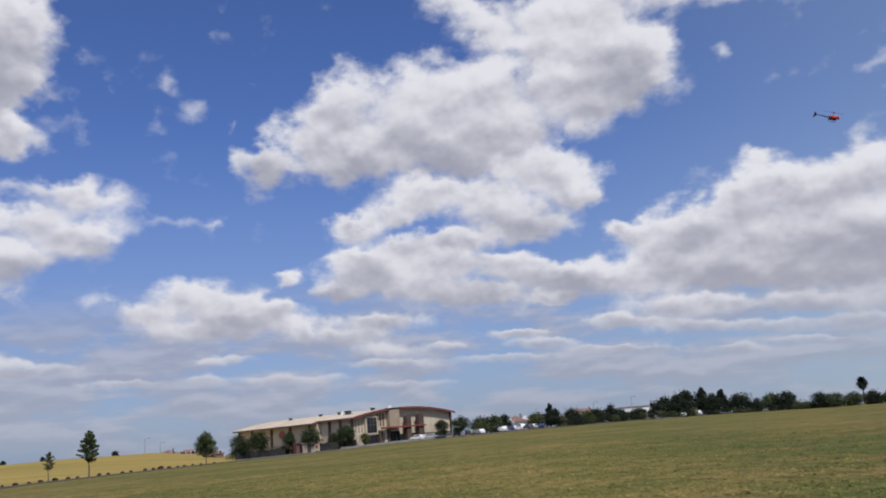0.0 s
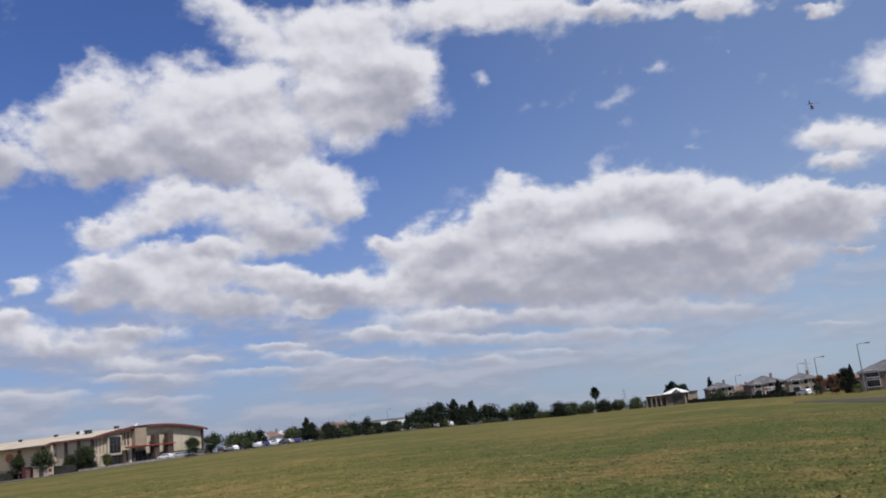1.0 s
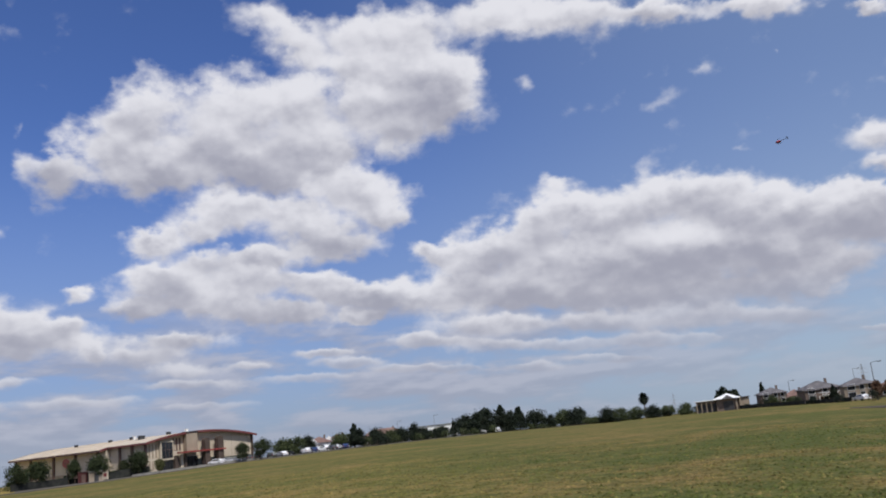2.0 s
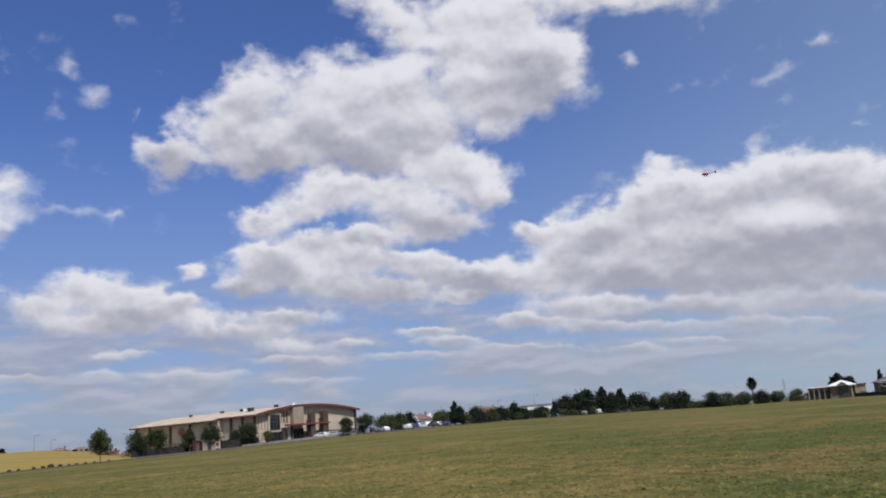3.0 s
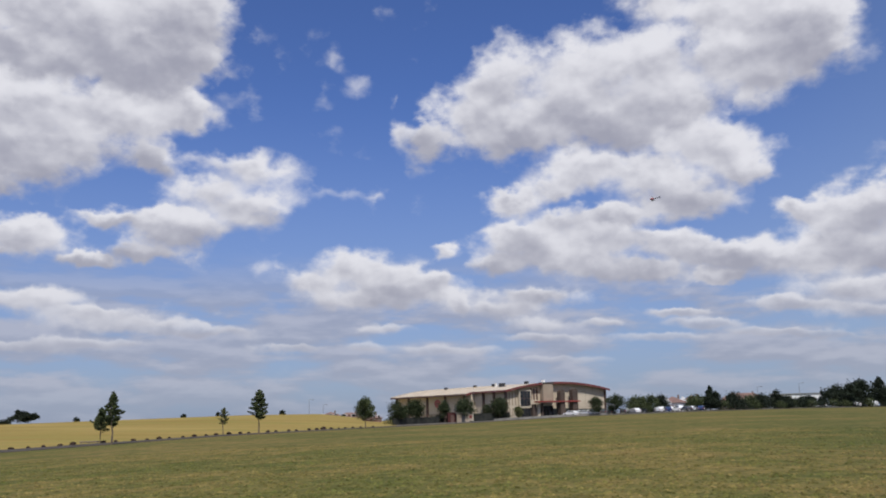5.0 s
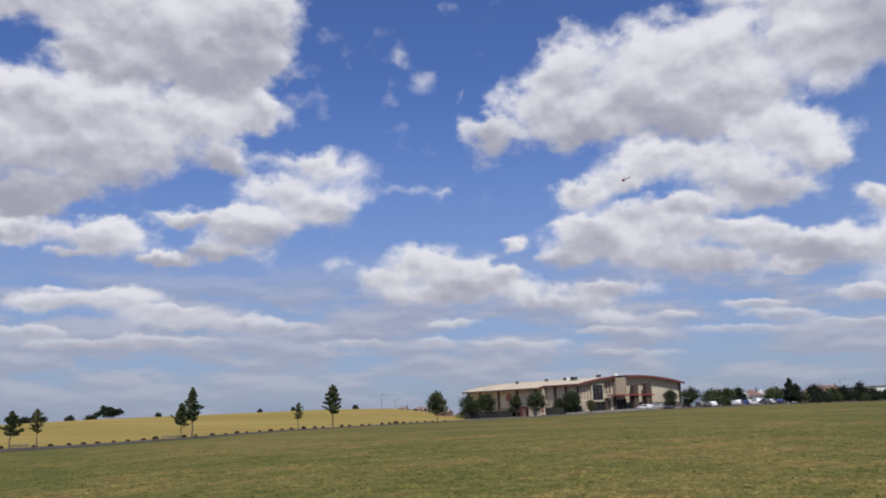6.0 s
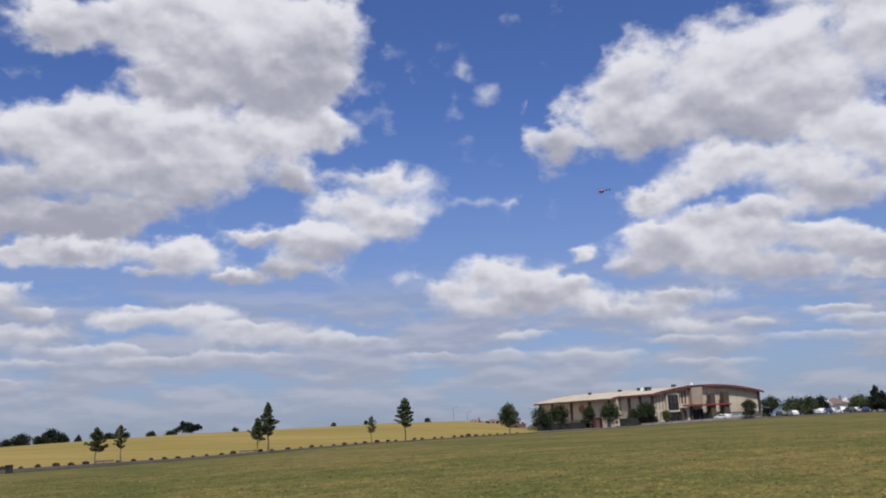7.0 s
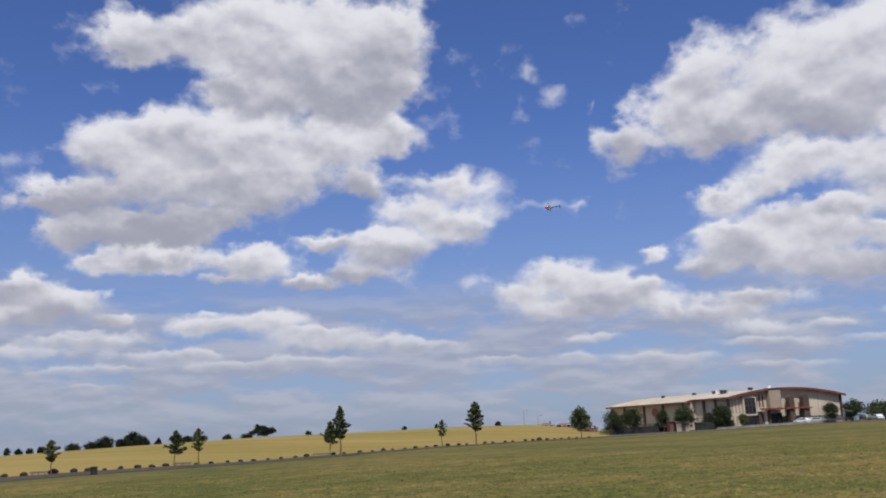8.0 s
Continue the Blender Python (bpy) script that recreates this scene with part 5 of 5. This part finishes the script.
def build_clumps(count=64000, sides=5):
    """Low uneven clumps of mown grass, one joined sheet."""
    gen = np.random.default_rng(3)
    a = gen.uniform(-56, 50, count)
    r = 10.5 + 55 * gen.random(count) ** 1.6
    far = np.interp(a, [row[0] for row in EDGE], [row[1] for row in EDGE])
    rise = np.interp(a, [row[0] for row in EDGE], [row[2] for row in EDGE])
    z = (EYE + far * np.tan(np.radians(rise))) * (r / far) ** 1.15
    root = np.stack([r * np.sin(np.radians(a)), r * np.cos(np.radians(a)), z], 1)
    size = gen.uniform(0.03, 0.10, count)
    ring = np.arange(sides)[None] * 2 * np.pi / sides + gen.uniform(0, 6.283, count)[:, None]
    reach = size[:, None] * gen.uniform(0.45, 1.3, (count, sides))
    foot = root[:, None] + np.stack([np.cos(ring) * reach, np.sin(ring) * reach, np.full((count, sides), -0.012)], 2)
    lean = gen.normal(0, 0.3, (count, 2)) * size[:, None]
    top = root + np.concatenate([lean, (size * gen.uniform(0.25, 0.62, count))[:, None]], 1)
    verts = np.concatenate([foot, top[:, None]], 1).reshape(-1, 3)
    base = np.arange(count)[:, None, None] * (sides + 1)
    tris = np.array([[k, (k + 1) % sides, sides] for k in range(sides)])[None] + base
    data = bpy.data.meshes.new("grass")
    data.from_pydata(verts.tolist(), [], tris.reshape(-1, 3).tolist())
    data.materials.append(CLUMPS)
    tagged(new("grass", data), "short mown clumps of green and straw grass", "grass", kind="stuff")


def clump_tones(tools, place):
    put, node, math_, vec, ramp, mix, fbm = tools
    pick = node("NewGeometry", out=8)
    tone = math_("MULTIPLY_ADD", math_("FRACT", math_("MULTIPLY", pick, 7.3)), 0.62, 0.66)
    hue = mix(math_("MULTIPLY", ramp(pick, 0.55, 1.0), 0.45), turf(tools, place), mix(math_("GREATER_THAN", pick, 0.84), (0.110, 0.140, 0.034, 1), (0.235, 0.165, 0.070, 1)))
    return vec("MULTIPLY", hue, node("CombineXYZ", tone, tone, tone))


CLUMPS = paint("grass_clumps", clump_tones, 0.95, bump=(40.0, 0.01), gloss=0.05)
build_clumps()

# ---------------------------------------------------------------- the model helicopter
CANOPY = paint("red_canopy_gloss", mottled((0.46, 0.028, 0.028), (0.52, 0.04, 0.036), 4.0, 0.05), 0.22)
CARBON = paint("carbon_black", mottled((0.012, 0.012, 0.014), (0.03, 0.03, 0.032), 8.0, 0.1), 0.4)
BLADE = paint("grey_blade", mottled((0.10, 0.10, 0.11), (0.16, 0.16, 0.17), 4.0, 0.1), 0.4)


def build_helicopter():
    """About 1.3 m long; the nose points to +x, the rotor mast stands at the origin."""
    heli = thing("model_helicopter", Matrix.Identity(4), "red radio-controlled model helicopter with black tail boom", "helicopter")
    bm = bmesh.new()
    bmesh.ops.create_uvsphere(bm, u_segments=20, v_segments=14, radius=1.0)
    for v in bm.verts:
        x, y, z = v.co
        k = 1 - 0.35 * max(0, -x)
        v.co = Vector((0.10 + 0.28 * x, 0.095 * y * k, 0.01 + 0.115 * z * (k if z > 0 else k * 0.9) - 0.03 * max(0, x) ** 2))
    for f in bm.faces:
        f.smooth = True
    shell_ = part("canopy", bm, CANOPY, heli, "glossy red canopy")
    bm = bmesh.new()
    bmesh.ops.create_uvsphere(bm, u_segments=14, v_segments=10, radius=1.0)
    bmesh.ops.transform(bm, matrix=Matrix.Translation((0.235, 0, 0.02)) @ Matrix.Diagonal((0.115, 0.083, 0.072, 1)), verts=bm.verts)
    part("windscreen", bm, DARK_GLASS, shell_, "dark tinted windscreen")
    # black carbon frame, made deeper so its colour also gives the belly's shade
    part("frame", boxed(-0.18, -0.062, -0.16, 0.22, 0.062, -0.02, 0.015), CARBON, heli)
    part("tail_boom", tube(bmesh.new(), [(-0.12, 0, -0.01), (-0.5, 0, 0.0), (-0.88, 0, 0.01)], [0.030, 0.024, 0.022], 10), CARBON, heli, "thin black tail boom")
    part("boom_stay", tube(bmesh.new(), [(-0.10, 0.035, -0.11), (-0.55, 0.012, -0.015)], [0.008, 0.008], 6), CARBON, heli)
    part("boom_stay", tube(bmesh.new(), [(-0.10, -0.035, -0.11), (-0.55, -0.012, -0.015)], [0.008, 0.008], 6), CARBON, heli)
    part("tail_fin", prism([(-0.80, -0.02), (-0.95, -0.17), (-0.99, -0.15), (-0.92, 0.02), (-0.98, 0.15), (-0.92, 0.15), (-0.80, 0.03)], 0.008), CARBON, heli, "upright black tail fin").data.transform(Matrix.Identity(4))
    part("stabiliser", boxed(-0.66, -0.13, -0.006, -0.57, 0.13, 0.006), CARBON, heli)
    part("mast", tube(bmesh.new(), [(0, 0, 0.08), (0, 0, 0.26)], [0.014, 0.012], 8), STEEL, heli)
    for s in (-1, 1):
        skid = part("skid", tube(bmesh.new(), [(-0.20, s * 0.12, -0.235), (0.16, s * 0.12, -0.24), (0.24, s * 0.12, -0.215)], [0.010, 0.010, 0.008], 7), CARBON, heli, "black landing skid")
        for x in (-0.1, 0.1):
            part("strut", tube(bmesh.new(), [(x, s * 0.04, -0.12), (x, s * 0.10, -0.18), (x, s * 0.12, -0.235)], [0.009, 0.009, 0.008], 6), CARBON, skid)
    rotor = part("main_rotor", tube(bmesh.new(), [(-0.09, 0, 0), (0, 0, 0.004), (0.09, 0, 0)], [0.016, 0.022, 0.016], 8), CARBON, heli, "two-bladed main rotor")
    rotor.matrix_basis = pose(0, 0, 0.255)
    for s in (-1, 1):
        part("blade", boxed(min(s * 0.09, s * 0.60), -0.015, -0.004, max(s * 0.09, s * 0.60), 0.015, 0.005), BLADE, rotor, "grey rotor blade")
    tail = part("tail_rotor", tube(bmesh.new(), [(0, -0.01, 0), (0, 0.03, 0)], [0.014, 0.010], 8), CARBON, heli, "small two-bladed tail rotor")
    tail.matrix_basis = pose(-0.905, 0.03, 0.01)
    for s in (-1, 1):
        part("blade", boxed(-0.014, 0.012, min(s * 0.015, s * 0.13), 0.014, 0.017, max(s * 0.015, s * 0.13)), CARBON, tail)
    return heli, rotor, tail


heli, rotor, tail = build_helicopter()
# seconds; bearing and elevation from the camera; distance; course; nose down; bank
FLIGHT = ((0.0, 27.12, 16.80, 38, 114, 23, 16), (0.2, 33.23, 16.46, 41, 102, 21, 20), (0.5, 38.92, 16.39, 46, 74, 17, 22), (0.8, 41.62, 16.52, 53, 62, 9, 20), (1.0, 42.18, 16.56, 57, 52, 9, 12),
          (1.2, 42.17, 16.38, 61, 40, 9, 0), (1.7, 39.6, 15.95, 68, -10, 8, -22),
          (2.3, 33.38, 15.12, 72, -52, 5, -12), (2.5, 30.99, 14.87, 73, -58, 4, -8), (3.0, 25.19, 14.23, 62, -63, 3, -4), (3.2, 22.91, 13.82, 60, -65, 3, -2), (3.5, 19.51, 13.56, 58, -68, 3, 0),
          (4.0, 14.31, 13.22, 66, -72, 4, 16), (4.5, 9.32, 12.80, 72, -66, 4, 0), (5.2, 3.2, 13.6, 78, -58, 4, 0), (6.0, -1.69, 14.38, 80, -50, 4, 4), (6.5, -4.76, 14.49, 76, -62, 4, 6),
          (7.0, -7.67, 14.56, 68, -84, 4, 10), (7.5, -11.29, 14.22, 61, -100, 4, 12), (8.0, -15.83, 14.17, 53, -112, 4, 12))


def motions():
    rows = []
    for t, a, e, d, course, dive, bank in FLIGHT:
        d = d * 1.38
        p = Vector((d * math.sin(radians(a)) * math.cos(radians(e)), d * math.cos(radians(a)) * math.cos(radians(e)), EYE + d * math.sin(radians(e))))
        rows.append((t, Matrix.Translation(p) @ pose(0, 0, 0, 0, 0, 90 - course) @ pose(0, 0, 0, 0, dive, 0) @ pose(0, 0, 0, bank)))
    walk(heli, rows)
    walk(rotor, [(k / 10, pose(0, 0, 0.255, 0, 0, 30 + 77 * k)) for k in range(81)])
    walk(tail, [(k / 10, pose(-0.905, 0.03, 0.01, 0, 83 * k, 0)) for k in range(81)])


motions()
